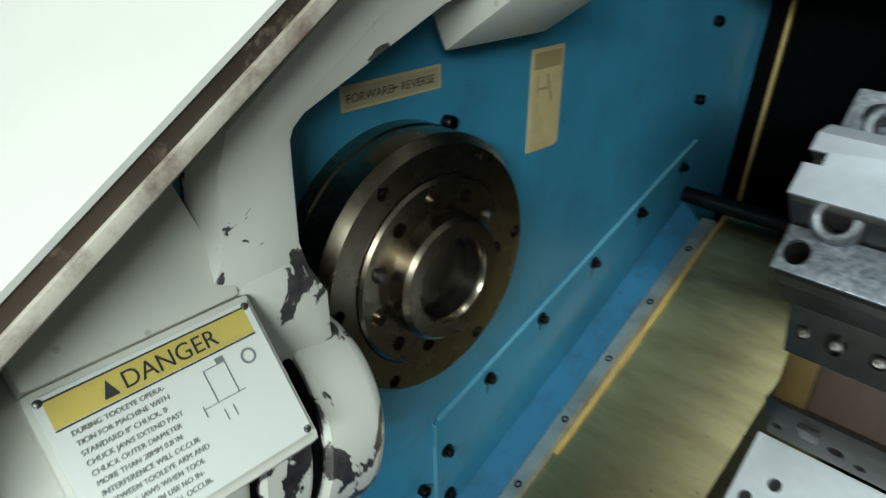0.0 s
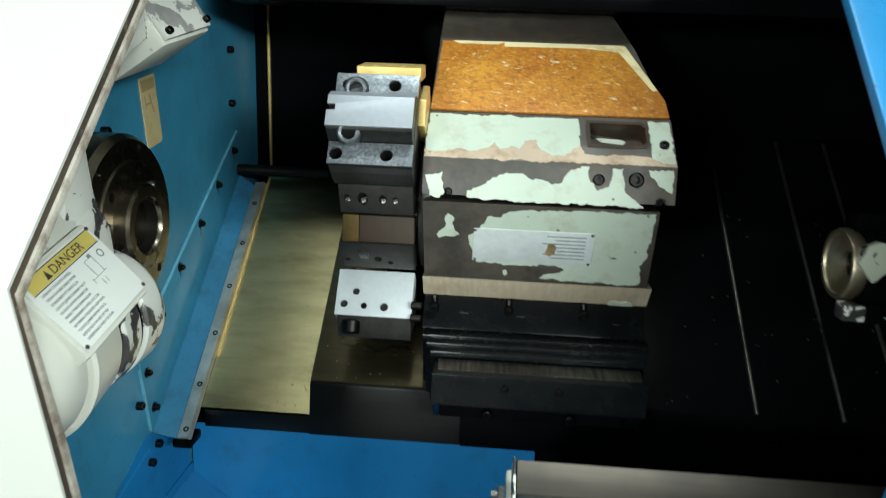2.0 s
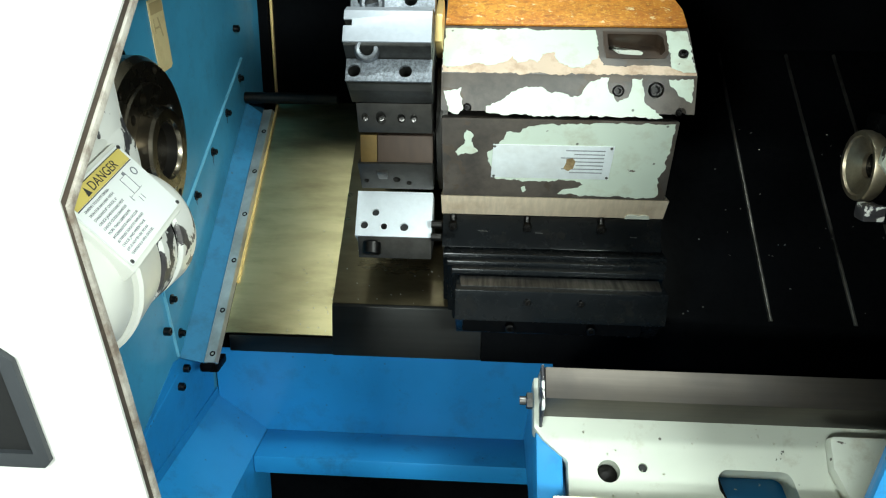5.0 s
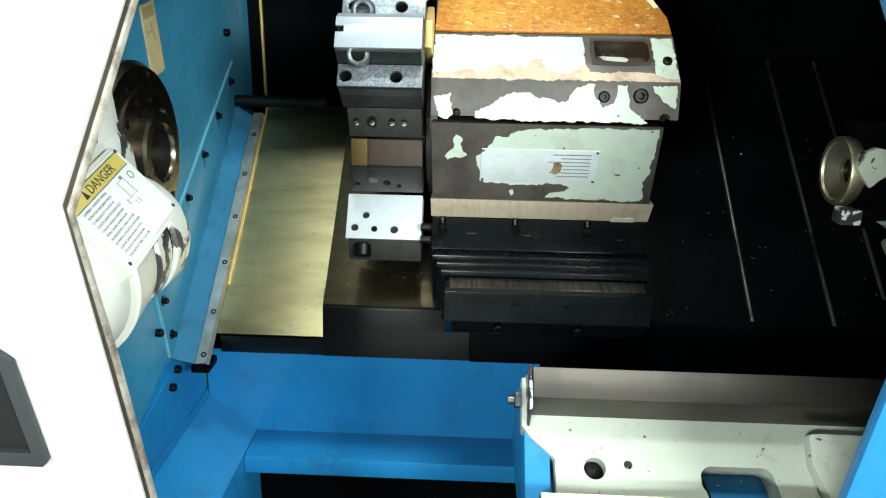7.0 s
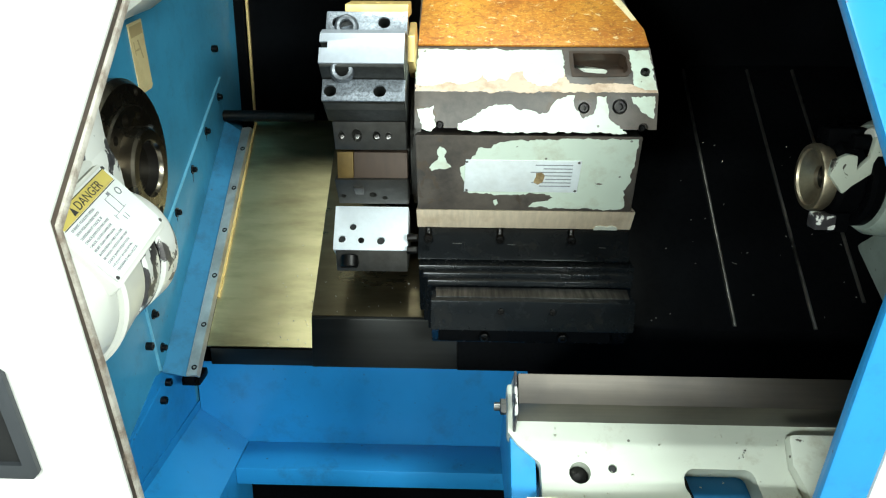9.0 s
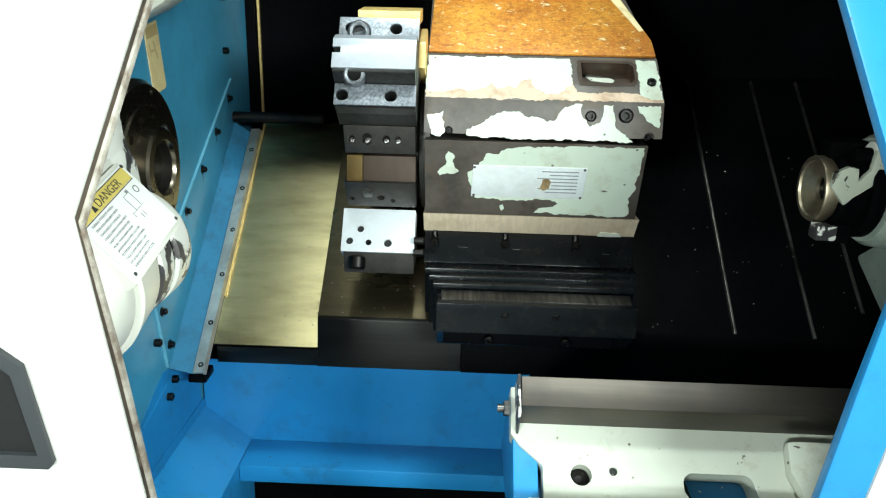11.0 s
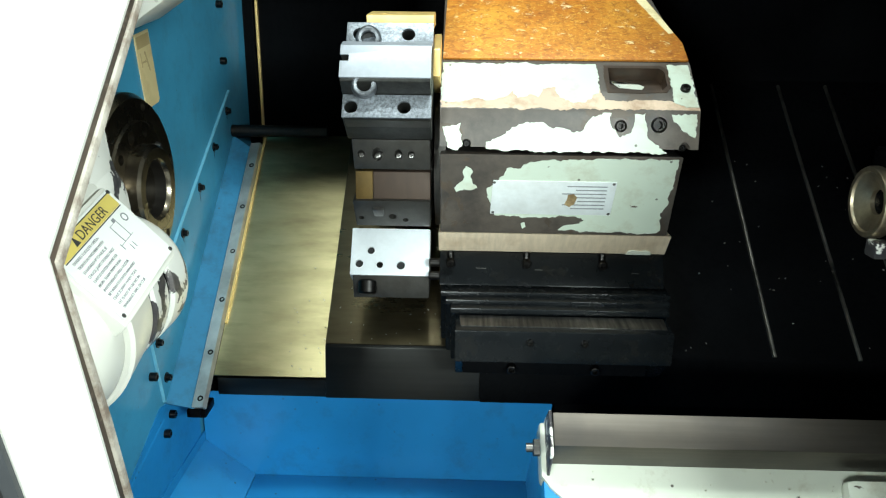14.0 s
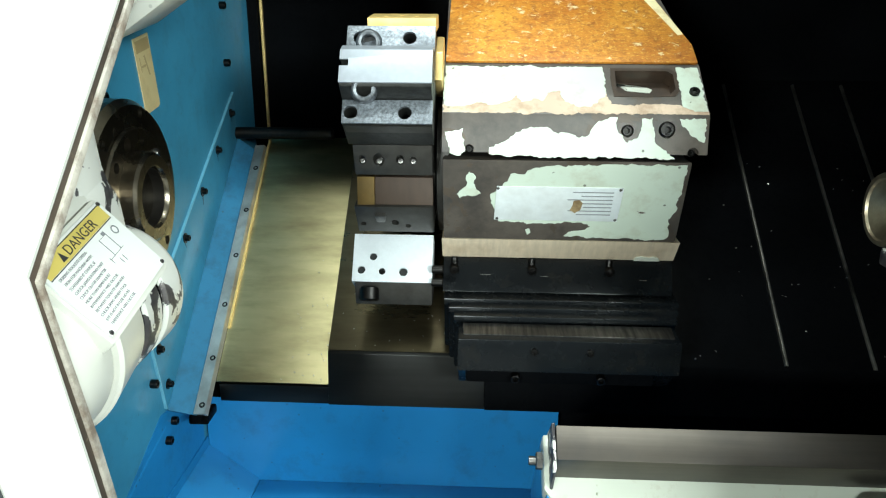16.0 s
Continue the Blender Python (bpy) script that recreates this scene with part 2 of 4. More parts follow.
def part(name, bm, material, parent, label=""):
    """Links a mesh, written in bed coordinates, as one part under a thing or a part."""
    root = parent
    while root.parent:
        root = root.parent
    off = BASE[root]
    bmesh.ops.translate(bm, vec=-off, verts=bm.verts)
    ob = new(name, smooth(mesh_of(name, bm, material)))
    ob.parent = parent
    if parent is not root:
        ob.matrix_parent_inverse = Matrix()
    return tagged(ob, label)


def put(name, me, parent, m, label=""):
    """A repeat on shared mesh data, at a pose in bed coordinates."""
    root = parent
    while root.parent:
        root = root.parent
    ob = new(name, me)
    ob.parent = parent
    ob.matrix_basis = Matrix.Translation(-BASE[root]) @ m
    return tagged(ob, label)


def structure(name, bm, material, label, category):
    ob = new(name, smooth(mesh_of(name, bm, material)))
    place(ob, (0, 0, 0))
    return tagged(ob, label, category, "", "structure")


def solid(name, bm, material, base, label, category, group=""):
    bmesh.ops.translate(bm, vec=-Vector(base), verts=bm.verts)
    ob = new(name, smooth(mesh_of(name, bm, material)))
    place(ob, base)
    return tagged(ob, label, category, group)


def bevelled(bm, w, seg=2):
    if w:
        bmesh.ops.bevel(bm, geom=[e for e in bm.edges if len(e.link_faces) == 2 and e.calc_face_angle(0) > 0.35], offset=w, segments=seg, profile=0.6, affect="EDGES", clamp_overlap=True)
    return bm


def join(*parts):
    out = parts[0]
    for b in parts[1:]:
        me = bpy.data.meshes.new("tmp")
        b.to_mesh(me)
        b.free()
        out.from_mesh(me)
        bpy.data.meshes.remove(me)
    return out


def slab(points, o, u, v, w, a, b, bev=0.0):
    """The outline points (p, q) in the plane o + p u + q v, drawn out along w from a to b."""
    bm = bmesh.new()
    o, u, v, w = Vector(o), Vector(u), Vector(v), Vector(w)
    lo = [bm.verts.new(o + u * p + v * q + w * a) for p, q in points]
    hi = [bm.verts.new(o + u * p + v * q + w * b) for p, q in points]
    n = len(points)
    bm.faces.new(lo)
    bm.faces.new(hi[::-1])
    for i in range(n):
        bm.faces.new((lo[(i + 1) % n], lo[i], hi[i], hi[(i + 1) % n]))
    bmesh.ops.recalc_face_normals(bm, faces=bm.faces)
    return bevelled(bm, bev)


def prism(profile, x0, x1, bev=0.0):
    """A profile of (y, z) drawn out along x."""
    return slab(profile, (0, 0, 0), (0, 1, 0), (0, 0, 1), (1, 0, 0), x0, x1, bev)


def box(x0, x1, y0, y1, z0, z1, bev=0.0):
    return prism([(y0, z0), (y1, z0), (y1, z1), (y0, z1)], x0, x1, bev)


def frame_of(direction):
    w = Vector(direction).normalized()
    u = w.orthogonal().normalized()
    return u, w.cross(u), w


def turned(profile, o, direction, seg=48):
    """A profile of (along, radius) turned round an axis through o; closed where the radius is 0."""
    bm = bmesh.new()
    o = Vector(o)
    u, v, w = frame_of(direction)
    rings = []
    for a, r in profile:
        if r < 1e-6:
            rings.append([bm.verts.new(o + w * a)])
        else:
            rings.append([bm.verts.new(o + w * a + (u * math.cos(t) + v * math.sin(t)) * r) for t in (2 * math.pi * i / seg for i in range(seg))])
    for r0, r1 in zip(rings, rings[1:]):
        for i in range(seg):
            j = (i + 1) % seg
            if len(r0) == 1 and len(r1) > 1:
                bm.faces.new((r0[0], r1[i], r1[j]))
            elif len(r1) == 1 and len(r0) > 1:
                bm.faces.new((r0[i], r0[j], r1[0]))
            elif len(r0) > 1:
                bm.faces.new((r0[i], r0[j], r1[j], r1[i]))
    bmesh.ops.recalc_face_normals(bm, faces=bm.faces)
    return bm


def rod(p0, p1, r, seg=24, bev=0.0):
    p0, p1 = Vector(p0), Vector(p1)
    n = (p1 - p0).length
    b = min(bev, r * 0.5)
    prof = [(0, 0), (0, r - b), (b, r), (n - b, r), (n, r - b), (n, 0)] if b else [(0, 0), (0, r), (n, r), (n, 0)]
    return turned(prof, p0, p1 - p0, seg)


def cut(bm, *cutters):
    """bm with the cutters taken out of it."""
    made = [new("tmp", mesh_of("tmp", b, [])) for b in (bm, *cutters)]
    for c in made[1:]:
        mod = made[0].modifiers.new("cut", "BOOLEAN")
        mod.object, mod.operation, mod.solver = c, "DIFFERENCE", "EXACT"
    me = bpy.data.meshes.new_from_object(made[0].evaluated_get(bpy.context.evaluated_depsgraph_get()))
    out = bmesh.new()
    out.from_mesh(me)
    bpy.data.meshes.remove(me)
    for ob in made:
        old = ob.data
        bpy.data.objects.remove(ob)
        bpy.data.meshes.remove(old)
    return out


def oriented(o, direction, up=(0, 0, 1)):
    """A pose whose z axis points along direction."""
    w = Vector(direction).normalized()
    u = Vector(up).cross(w)
    u = u.normalized() if u.length > 1e-4 else w.orthogonal().normalized()
    return Matrix.Translation(o) @ Matrix((u, w.cross(u), w)).transposed().to_4x4()


def cap_screw_mesh(r, h, name="cap_screw", washer=0.0):
    prof = [(-0.002, 0), (-0.002, r * 1.6 if washer else r)] + ([(washer, r * 1.6), (washer, r)] if washer else [])
    prof += [(h - r * 0.15, r), (h, r * 0.85), (h, r * 0.52), (h - r * 0.8, r * 0.48), (h - r * 0.8, 0)]
    return smooth(mesh_of(name, turned(prof, (0, 0, 0), (0, 0, 1), 18), SCREW))


def text_mesh(s, size, depth, material, align="LEFT"):
    cu = bpy.data.curves.new("letters", "FONT")
    cu.body, cu.size, cu.extrude, cu.align_x = s, size, depth, align
    ob = bpy.data.objects.new("letters", cu)
    scene.collection.objects.link(ob)
    me = bpy.data.meshes.new_from_object(ob.evaluated_get(bpy.context.evaluated_depsgraph_get()))
    bpy.data.objects.remove(ob)
    bpy.data.curves.remove(cu)
    me.materials.clear()
    me.materials.append(material)
    return me


SCREW_S = cap_screw_mesh(0.0045, 0.006)
SCREW_M = cap_screw_mesh(0.0065, 0.010)
SCREW_L = cap_screw_mesh(0.0090, 0.012)
SCREW_W = cap_screw_mesh(0.0050, 0.008, "cap_screw", 0.0015)
SL, SN = Vector((0, 0.767, 0.642)), Vector((0, -0.642, 0.767))   # up the slant of the bed; out of it

# ---- setting: headstock wall, bed, cabin ----


def bed(x, s, h=0.0):
    """A point of the slanted bed: across, up the slant from the front edge, out of the slant."""
    return Vector((x, -0.334, -0.369)) + SL * s + SN * h


def quad_slab(p, thick):
    """A plate through four points, thick the other way from its face."""
    bm = bmesh.new()
    p = [Vector(q) for q in p]
    n = (p[1] - p[0]).cross(p[2] - p[0]).normalized()
    top = [bm.verts.new(q) for q in p]
    low = [bm.verts.new(q - n * thick) for q in p]
    bm.faces.new(top)
    bm.faces.new(low[::-1])
    for i in range(4):
        j = (i + 1) % 4
        bm.faces.new((top[j], top[i], low[i], low[j]))
    bmesh.ops.recalc_face_normals(bm, faces=bm.faces)
    return bm


CABIN = [(0.155, -0.95), (0.155, 0.62), (-0.262, 0.62), (-0.878, 0.004), (-0.757, -0.60), (-0.757, -0.95)]
wall_left = structure("wall_left", prism(CABIN, -0.02, 0.0), WALL_BLUE, "blue enamelled headstock wall of the lathe cabin", "wall")
for y, z in ((0.0, 0.188), (0.0, 0.09), (0.002, 0.278), (-0.421, -0.330), (-0.397, -0.437), (-0.460, 0.076), (-0.640, 0.030), (-0.645, 0.004), (-0.372, -0.418)):
    put("bolt", SCREW_M, wall_left, oriented((0, y, z), (1, 0, 0)))
part("seam_bead", quad_slab([(0.0015, -0.395, -0.412), (0.0015, -0.56, -0.452), (0.0015, -0.56, -0.457), (0.0015, -0.395, -0.417)], 0.0035), BLUE_TRIM, wall_left)
part("panel_step", prism([(-0.405, -0.39), (-0.560, -0.455), (-0.75, -0.50), (-0.75, -0.94), (-0.26, -0.94), (-0.26, -0.42)], 0.0, 0.0012), BLUE, wall_left)

LEDGE = paint("oily_blue_ledge", (0.025, 0.155, 0.285), 0.55, 0.12, (0.02, 0.06, 0.09), 0.46, 0.72, 0.65, spots=0.5, spec=0.2)
EDGE_BLUE = paint("pale_blue_edge", (0.13, 0.37, 0.50), 0.35, 0.15, (0.03, 0.10, 0.14), 0.52, 0.74, 0.5)
guard = thing("guard_plate", (0, -0.2, -0.2), "blue painted sheet guard bolted along the slanted bed", "guard")
part("flange", prism([(0.024, 0.034), (-0.412, -0.243), (-0.420, -0.250), (-0.386, -0.390), (0.03, -0.05)], 0.0, 0.0035, 0.001), WALL_BLUE, guard)
part("edge_bead", join(quad_slab([(0.0042, 0.024, 0.036), (0.0042, -0.414, -0.242), (0.0042, -0.413, -0.2442), (0.0042, 0.024, 0.0338)], 0.005),
                       quad_slab([(0.0042, -0.420, -0.246), (0.0042, -0.390, -0.388), (0.0042, -0.3878, -0.388), (0.0042, -0.4178, -0.247)], 0.005)), EDGE_BLUE, guard, "paler blue line along the edge")
part("ledge", quad_slab([(0.003, 0.03, -0.050), (0.003, -0.387, -0.391), (0.0435, -0.378, -0.4045), (0.0435, 0.02, -0.0735)], 0.0025), LEDGE, guard)
for y, z in ((0.0, 0.0), (-0.085, -0.053), (-0.171, -0.107), (-0.260, -0.161), (-0.340, -0.215), (-0.393, -0.289), (-0.377, -0.353)):
    put("bolt", SCREW_W, guard, oriented((0.0035, y, z), (1, 0, 0)))

RUN = paint("oil_run", (0.012, 0.05, 0.085), 0.3, 0.2)
for k, (y, z) in enumerate(((0.0, 0.0), (-0.085, -0.053), (-0.171, -0.107), (-0.260, -0.161), (-0.340, -0.215))):
    n = 0.016 + 0.004 * (k % 3)
    part("oil_run", prism([(y - 0.0022, z - 0.003), (y + 0.0022, z - 0.003), (y + 0.0016, z - n * 0.7), (y + 0.0004, z - n), (y - 0.0010, z - n * 0.8)], 0.0034, 0.0039), RUN, guard, "dark oil run under a bolt")

edge = thing("edge_strip", tuple(bed(0.05, 0.2)), "bright steel strip screwed along the way cover", "trim strip")
part("flat_bar", join(quad_slab([bed(0.0385, -0.056, 0.006), bed(0.056, -0.056, 0.008), bed(0.056, 0.47, 0.008), bed(0.0385, 0.47, 0.006)], 0.005),
                      quad_slab([bed(0.056, -0.056, 0.008), bed(0.0595, -0.056, 0.0), bed(0.0595, 0.47, 0.0), bed(0.056, 0.47, 0.008)], 0.004)), STRIP, edge)
part("brass_wiper", quad_slab([bed(0.0605, 0.09, 0.004), bed(0.0640, 0.09, 0.004), bed(0.0640, 0.490, 0.004), bed(0.0605, 0.490, 0.004)], 0.004), BRASS, edge, "thin brass wiper lip")
for s in (-0.042, 0.035, 0.13, 0.225, 0.32, 0.415):
    put("screw", SCREW_S, edge, oriented(bed(0.0495, s, 0.0025), SN))
part("end_bracket", join(box(0.026, 0.056, -0.372, -0.330, -0.424, -0.410, 0.003), box(0.034, 0.050, -0.380, -0.35, -0.418, -0.404, 0.002)), BLACK, edge, "oily black bracket")

way_cover = thing("way_cover", tuple(bed(0.2, 0.2)), "oily stainless sheet cover on the slanted bed", "way cover")
part("sheet", quad_slab([bed(0.0600, 0.0, -0.0006), bed(0.36, 0.0, -0.0006), bed(0.36, 0.497, -0.0006), bed(0.0600, 0.497, -0.0006)], 0.003), SHEET, way_cover)
part("front_lip", box(0.0645, 1.35, -0.334, -0.322, -0.403, -0.374, 0.001), APRON, way_cover, "dark steel front lip")

DX = 0.0
cover2 = thing("sliding_cover", tuple(bed(0.34, 0.2)), "raised steel sliding cover beside the turret", "way cover")
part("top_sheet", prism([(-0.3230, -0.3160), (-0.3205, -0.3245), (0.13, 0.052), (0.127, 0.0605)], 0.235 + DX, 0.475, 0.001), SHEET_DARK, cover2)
part("front_apron", prism([(-0.3238, -0.3163), (-0.3265, -0.3205), (-0.3385, -0.402), (-0.330, -0.402), (-0.3212, -0.3245)], 0.235 + DX, 0.475, 0.001), APRON, cover2, "folded front edge of the cover")
cover3 = thing("black_way_cover", tuple(bed(0.9, 0.2)), "oily black telescopic cover with bright ribs", "way cover")
part("top_sheet", prism([(-0.327, -0.320), (-0.333, -0.326), (-0.342, -0.402), (-0.330, -0.402), (-0.322, -0.328), (0.13, 0.051), (0.127, 0.058)], 0.475, 1.40, 0.002), BLACK, cover3)
for x, lo, hi in ((0.922, -0.002, 0.575), (1.050, -0.005, 0.575), (1.140, 0.045, 0.575)):
    o = Vector((x, -0.327, -0.320))
    part("rib", slab([(-0.0034, 0), (0.0034, 0), (0.0018, 0.0035), (-0.0018, 0.0035)], o, (1, 0, 0), SN, SL, lo, hi, 0.0006), RIBS, cover3, "bright worn rib")
structure("bed_front", box(0.0045, 0.60, -0.25, -0.235, -0.636, -0.405), BLUE, "blue enamelled front face of the bed", "machine bed")
structure("bed_ledge", box(0.088, 0.572, -0.336, -0.2495, -0.637, -0.603, 0.004), BLUE_TRIM, "blue ledge along the foot of the bed", "ledge")
structure("bed_core", prism([(-0.322, -0.4035), (-0.2345, -0.4035), (-0.2345, -0.95), (0.171, -0.95), (0.171, -0.097), (0.045, -0.097)], 0.02, 1.42), BLACK, "black iron bed under the covers", "machine bed")
structure("headstock_base", prism([(-0.2505, -0.52), (-0.75, -0.52), (-0.75, -0.95), (-0.2505, -0.95)], 0.0015, 0.004), BLUE, "blue base of the headstock", "machine base")
ramp_bm = slab([(0.004, -0.535), (0.004, -0.94), (0.088, -0.94), (0.088, -0.602)], (0, 0, 0), (1, 0, 0), (0, 0, 1), (0, -1, 0), 0.2495, 0.75, 0.004)
structure("base_ramp", ramp_bm, BLUE_TRIM, "sloping blue casting under the headstock wall", "machine base")
structure("wall_back", box(-0.02, 1.45, 0.172, 0.19, -0.95, 0.62), BLACK, "oily black back wall of the cabin", "wall")
structure("corner_post", box(0.0, 0.020, 0.1555, 0.1715, -0.95, 0.62), BLACK, "black corner post behind the headstock", "post")
solid("corner_strip", box(0.0225, 0.0275, 0.163, 0.1715, -0.100, 0.60, 0.001), BRASS, (0.025, 0.165, -0.05), "thin brass strip in the rear corner", "trim strip")
structure("wall_right", prism([(0.19, -0.95), (0.19, 0.62), *CABIN[2:]], 1.42, 1.44), BLACK, "black end wall of the cabin", "wall")
structure("roof", box(-0.02, 1.44, -0.262, 0.19, 0.62, 0.64), BLACK, "black sheet roof of the cabin", "roof")
beam = thing("roof_beam", (0.7, -0.15, 0.27), "black steel beam across the cabin", "beam")
part("lower_flange", box(0.070, 1.42, -0.20, -0.09, 0.262, 0.300, 0.003), BLACK, beam)
part("web", box(0.070, 1.42, -0.16, -0.10, 0.3003, 0.62), BLACK_PLATE, beam)
part("end_block", box(0.0, 0.0697, -0.12, 0.155, 0.285, 0.62, 0.004), BLACK, beam)
part("blue_rail", box(0.70, 1.42, -0.215, -0.2005, 0.337, 0.37, 0.002), BLUE_TRIM, beam, "blue painted rail")
for x in (0.46, 0.475):
    put("screw", SCREW_S, beam, oriented((x, -0.20, 0.28), (0, -1, 0)))
structure("chip_tray", box(-0.02, 1.44, -0.757, 0.19, -0.97, -0.95), BLACK, "oily black chip tray", "tray")

holder = solid("black_rod", rod((0.0, 0.027, -0.040), (0.187, 0.027, -0.040), 0.0112, 28, 0.002), SCREW, (0, 0.04, -0.034), "black steel rod sticking out of the wall", "rod")

# ---- spindle ----
AX = Vector((0, -0.506, -0.035))
spindle = thing("spindle_nose", tuple(AX), "dark machined steel spindle nose with bolt holes", "spindle")
ring = turned([(0.0, 0.0), (0.0, 0.1145), (0.014, 0.1145), (0.016, 0.113), (0.022, 0.113), (0.024, 0.1145), (0.046, 0.1145), (0.055, 0.1075), (0.055, 0.0835), (0.046, 0.0835), (0.046, 0.0)], AX, (1, 0, 0), 96)
hexes = [(0.031, 0.0955), (-0.067, 0.0735), (0.098, 0.0205), (0.067, -0.0735), (-0.031, -0.0955), (-0.098, -0.0205)]
ring = cut(ring, *[rod(AX + Vector((0.045, y, z)) * 1.0, AX + Vector((0.07, y, z)), 0.0062, 16) for y, z in hexes])
cover_ring = part("cover_ring", ring, SPINDLE, spindle)
for y, z in hexes:
    put("cap_screw", SCREW_S, cover_ring, oriented(AX + Vector((0.0445, y, z)), (1, 0, 0)))
flange = turned([(0.0455, 0.0), (0.0455, 0.0825), (0.0565, 0.0825), (0.0590, 0.080), (0.0590, 0.0)], AX, (1, 0, 0), 96)
angles = [i * 360 / 11 + 8 for i in range(11)]
rounds = []
for i, a in enumerate(angles):
    d = Vector((0, math.cos(radians(a)), math.sin(radians(a)))) * 0.0667
    rounds.append(rod(AX + d + Vector((0.047, 0, 0)), AX + d + Vector((0.07, 0, 0)), 0.0065 if i % 3 else 0.0085, 18))
flange = part("bolt_flange", cut(flange, *rounds), SPINDLE, spindle)
for i, a in enumerate(angles):
    if i % 4 == 1:
        d = Vector((0, math.cos(radians(a)), math.sin(radians(a)))) * 0.0667
        part("stud", turned([(0, 0), (0, 0.0062), (0.012, 0.0062), (0.017, 0.004), (0.017, 0)], AX + d + Vector((0.0475, 0, 0)), (1, 0, 0), 16), SCREW_LIT, flange, "bright drive stud")
part("taper_nose", turned([(0.0591, 0.0350), (0.0591, 0.0545), (0.074, 0.0535), (0.0775, 0.050), (0.0775, 0.0375), (0.0735, 0.0345), (0.0591, 0.0335)], AX, (1, 0, 0), 80), SPINDLE, spindle, "ground taper nose with open bore")
# Bore steel coloured near black in place of the shade inside it.
part("bore", turned([(0.0725, 0.0343), (0.040, 0.0322), (0.002, 0.0315), (0.002, 0.0)], AX, (1, 0, 0), 64), metal("shaded_bore_steel", (0.008, 0.0065, 0.005), 0.5, 0.3, metallic=0.5), spindle, "bore coloured near black for the shade inside")

# ---- tool setter arm ----
CAP = CAST_CHIP
CAP_FLAKE = paint("flaked_cap_enamel", (0.66, 0.65, 0.60), 0.36, 0.05, (0.25, 0.2, 0.15), 0.6, 0.85, 0.3, chip=((0.20, 0.18, 0.17), (0.035, 0.033, 0.042)), chip_lo=0.555, chip_scale=26, spots=0.8)
arm = thing("tool_setter_arm", (0.10, -0.75, 0.0), "cream swing arm with flaked paint beside the spindle", "tool setter")
arm_prof = [(-0.548, 0.290), (-0.548, 0.212), (-0.572, 0.206), (-0.606, 0.192), (-0.703, 0.128), (-0.711, 0.118), (-0.700, 0.055), (-0.688, 0.030), (-0.690, -0.03), (-0.775, -0.03), (-0.752, 0.055), (-0.757, 0.100), (-0.752, 0.122), (-0.700, 0.178), (-0.588, 0.290)]
part("swing_beam", prism(arm_prof, 0.062, 0.110, 0.009), CAP, arm)
CY = Vector((0.085, 0, -0.081))
CR = 0.071


def barrel(y0, y1, r0, r1, mat, name, label="", e=0.004):
    n = y1 - y0
    tip = [(n - e, r1), (n - e * 0.45, r1 - e * 0.16), (n - e * 0.12, r1 - e * 0.5), (n, r1 - e)]
    return part(name, turned([(0, 0), (0, r0 - 0.003), (0.003, r0), *tip, (n, 0)], (CY.x, y0, CY.z), (0, 1, 0), 64), mat, arm, label)


barrel(-0.703, -0.652, CR, CR, CAP_FLAKE, "end_cap", "cream end cap with flaked edges", 0.014)
barrel(-0.7125, -0.7033, CR * 0.955, CR * 0.955, BLACK, "seal_ring", "black rubber seal ring")
barrel(-0.748, -0.7128, CR, CR, CHIP_BAND, "worn_band", "dark band with most of its paint gone")
barrel(-0.754, -0.7483, CR * 0.97, CR * 0.97, BLACK, "groove_ring", "dark groove ring")
barrel(-0.822, -0.7543, CR * 1.16, CR * 1.02, CAST, "housing", "", 0.006)
barrel(-0.868, -0.8223, CR * 0.98, CR * 1.08, CAST, "rear_housing", "", 0.006)
part("plug", turned([(0, 0), (0, 0.0095), (0.006, 0.0095), (0.007, 0.0075), (0.003, 0.0065), (0.003, 0)], (0.150, -0.812, -0.108), (0.93, -0.1, -0.32), 20), HOLE, arm, "dark plug hole")
part("neck", prism([(-0.768, -0.05), (-0.750, 0.040), (-0.702, 0.052), (-0.676, 0.020), (-0.662, -0.05)], 0.050, 0.112, 0.014), CAP, arm)
C = Vector((0.145, -0.79, -0.012))
U, V, N = Vector((0, 0.972, 0.235)), Vector((0.62, 0.18, -0.76)).normalized(), Vector((0.781, -0.146, 0.603)).normalized()
part("sensor_block", slab([(-0.060, -0.044), (0.060, -0.044), (0.060, 0.046), (-0.060, 0.046)], C - N * 0.002, U, V, N, -0.028, 0.0, 0.005), CAST, arm)
part("top_housing", slab([(-0.058, -0.062), (0.036, -0.132), (0.050, -0.135), (0.058, -0.0435), (-0.058, -0.0435)], C - N * 0.004, U, V, N, -0.030, 0.0, 0.005), CAST, arm)

sign = thing("danger_plate", tuple(C), "white metal danger plate with a yellow band and faded text", "warning sign")
part("plate", slab([(-0.056, -0.0395), (0.056, -0.0395), (0.056, 0.0395), (-0.056, 0.0395)], C, U, V, N, -0.0018, 0.0004, 0.0004), PALE, sign)
part("yellow_band", slab([(-0.052, -0.0365), (0.052, -0.0365), (0.052, -0.0225), (-0.052, -0.0225)], C, U, V, N, 0.0002, 0.0007), YELLOW, sign)
FACE = Matrix((U, -V, N)).transposed().to_4x4()


def letters(s, p, q, size, parent, material, origin=C, face=FACE, u=U, v=V, n=N, name="lettering"):
    me = text_mesh(s, size, 0.00015, material)
    return put(name, me, parent, Matrix.Translation(origin + u * p + v * q + n * 0.0009) @ face)


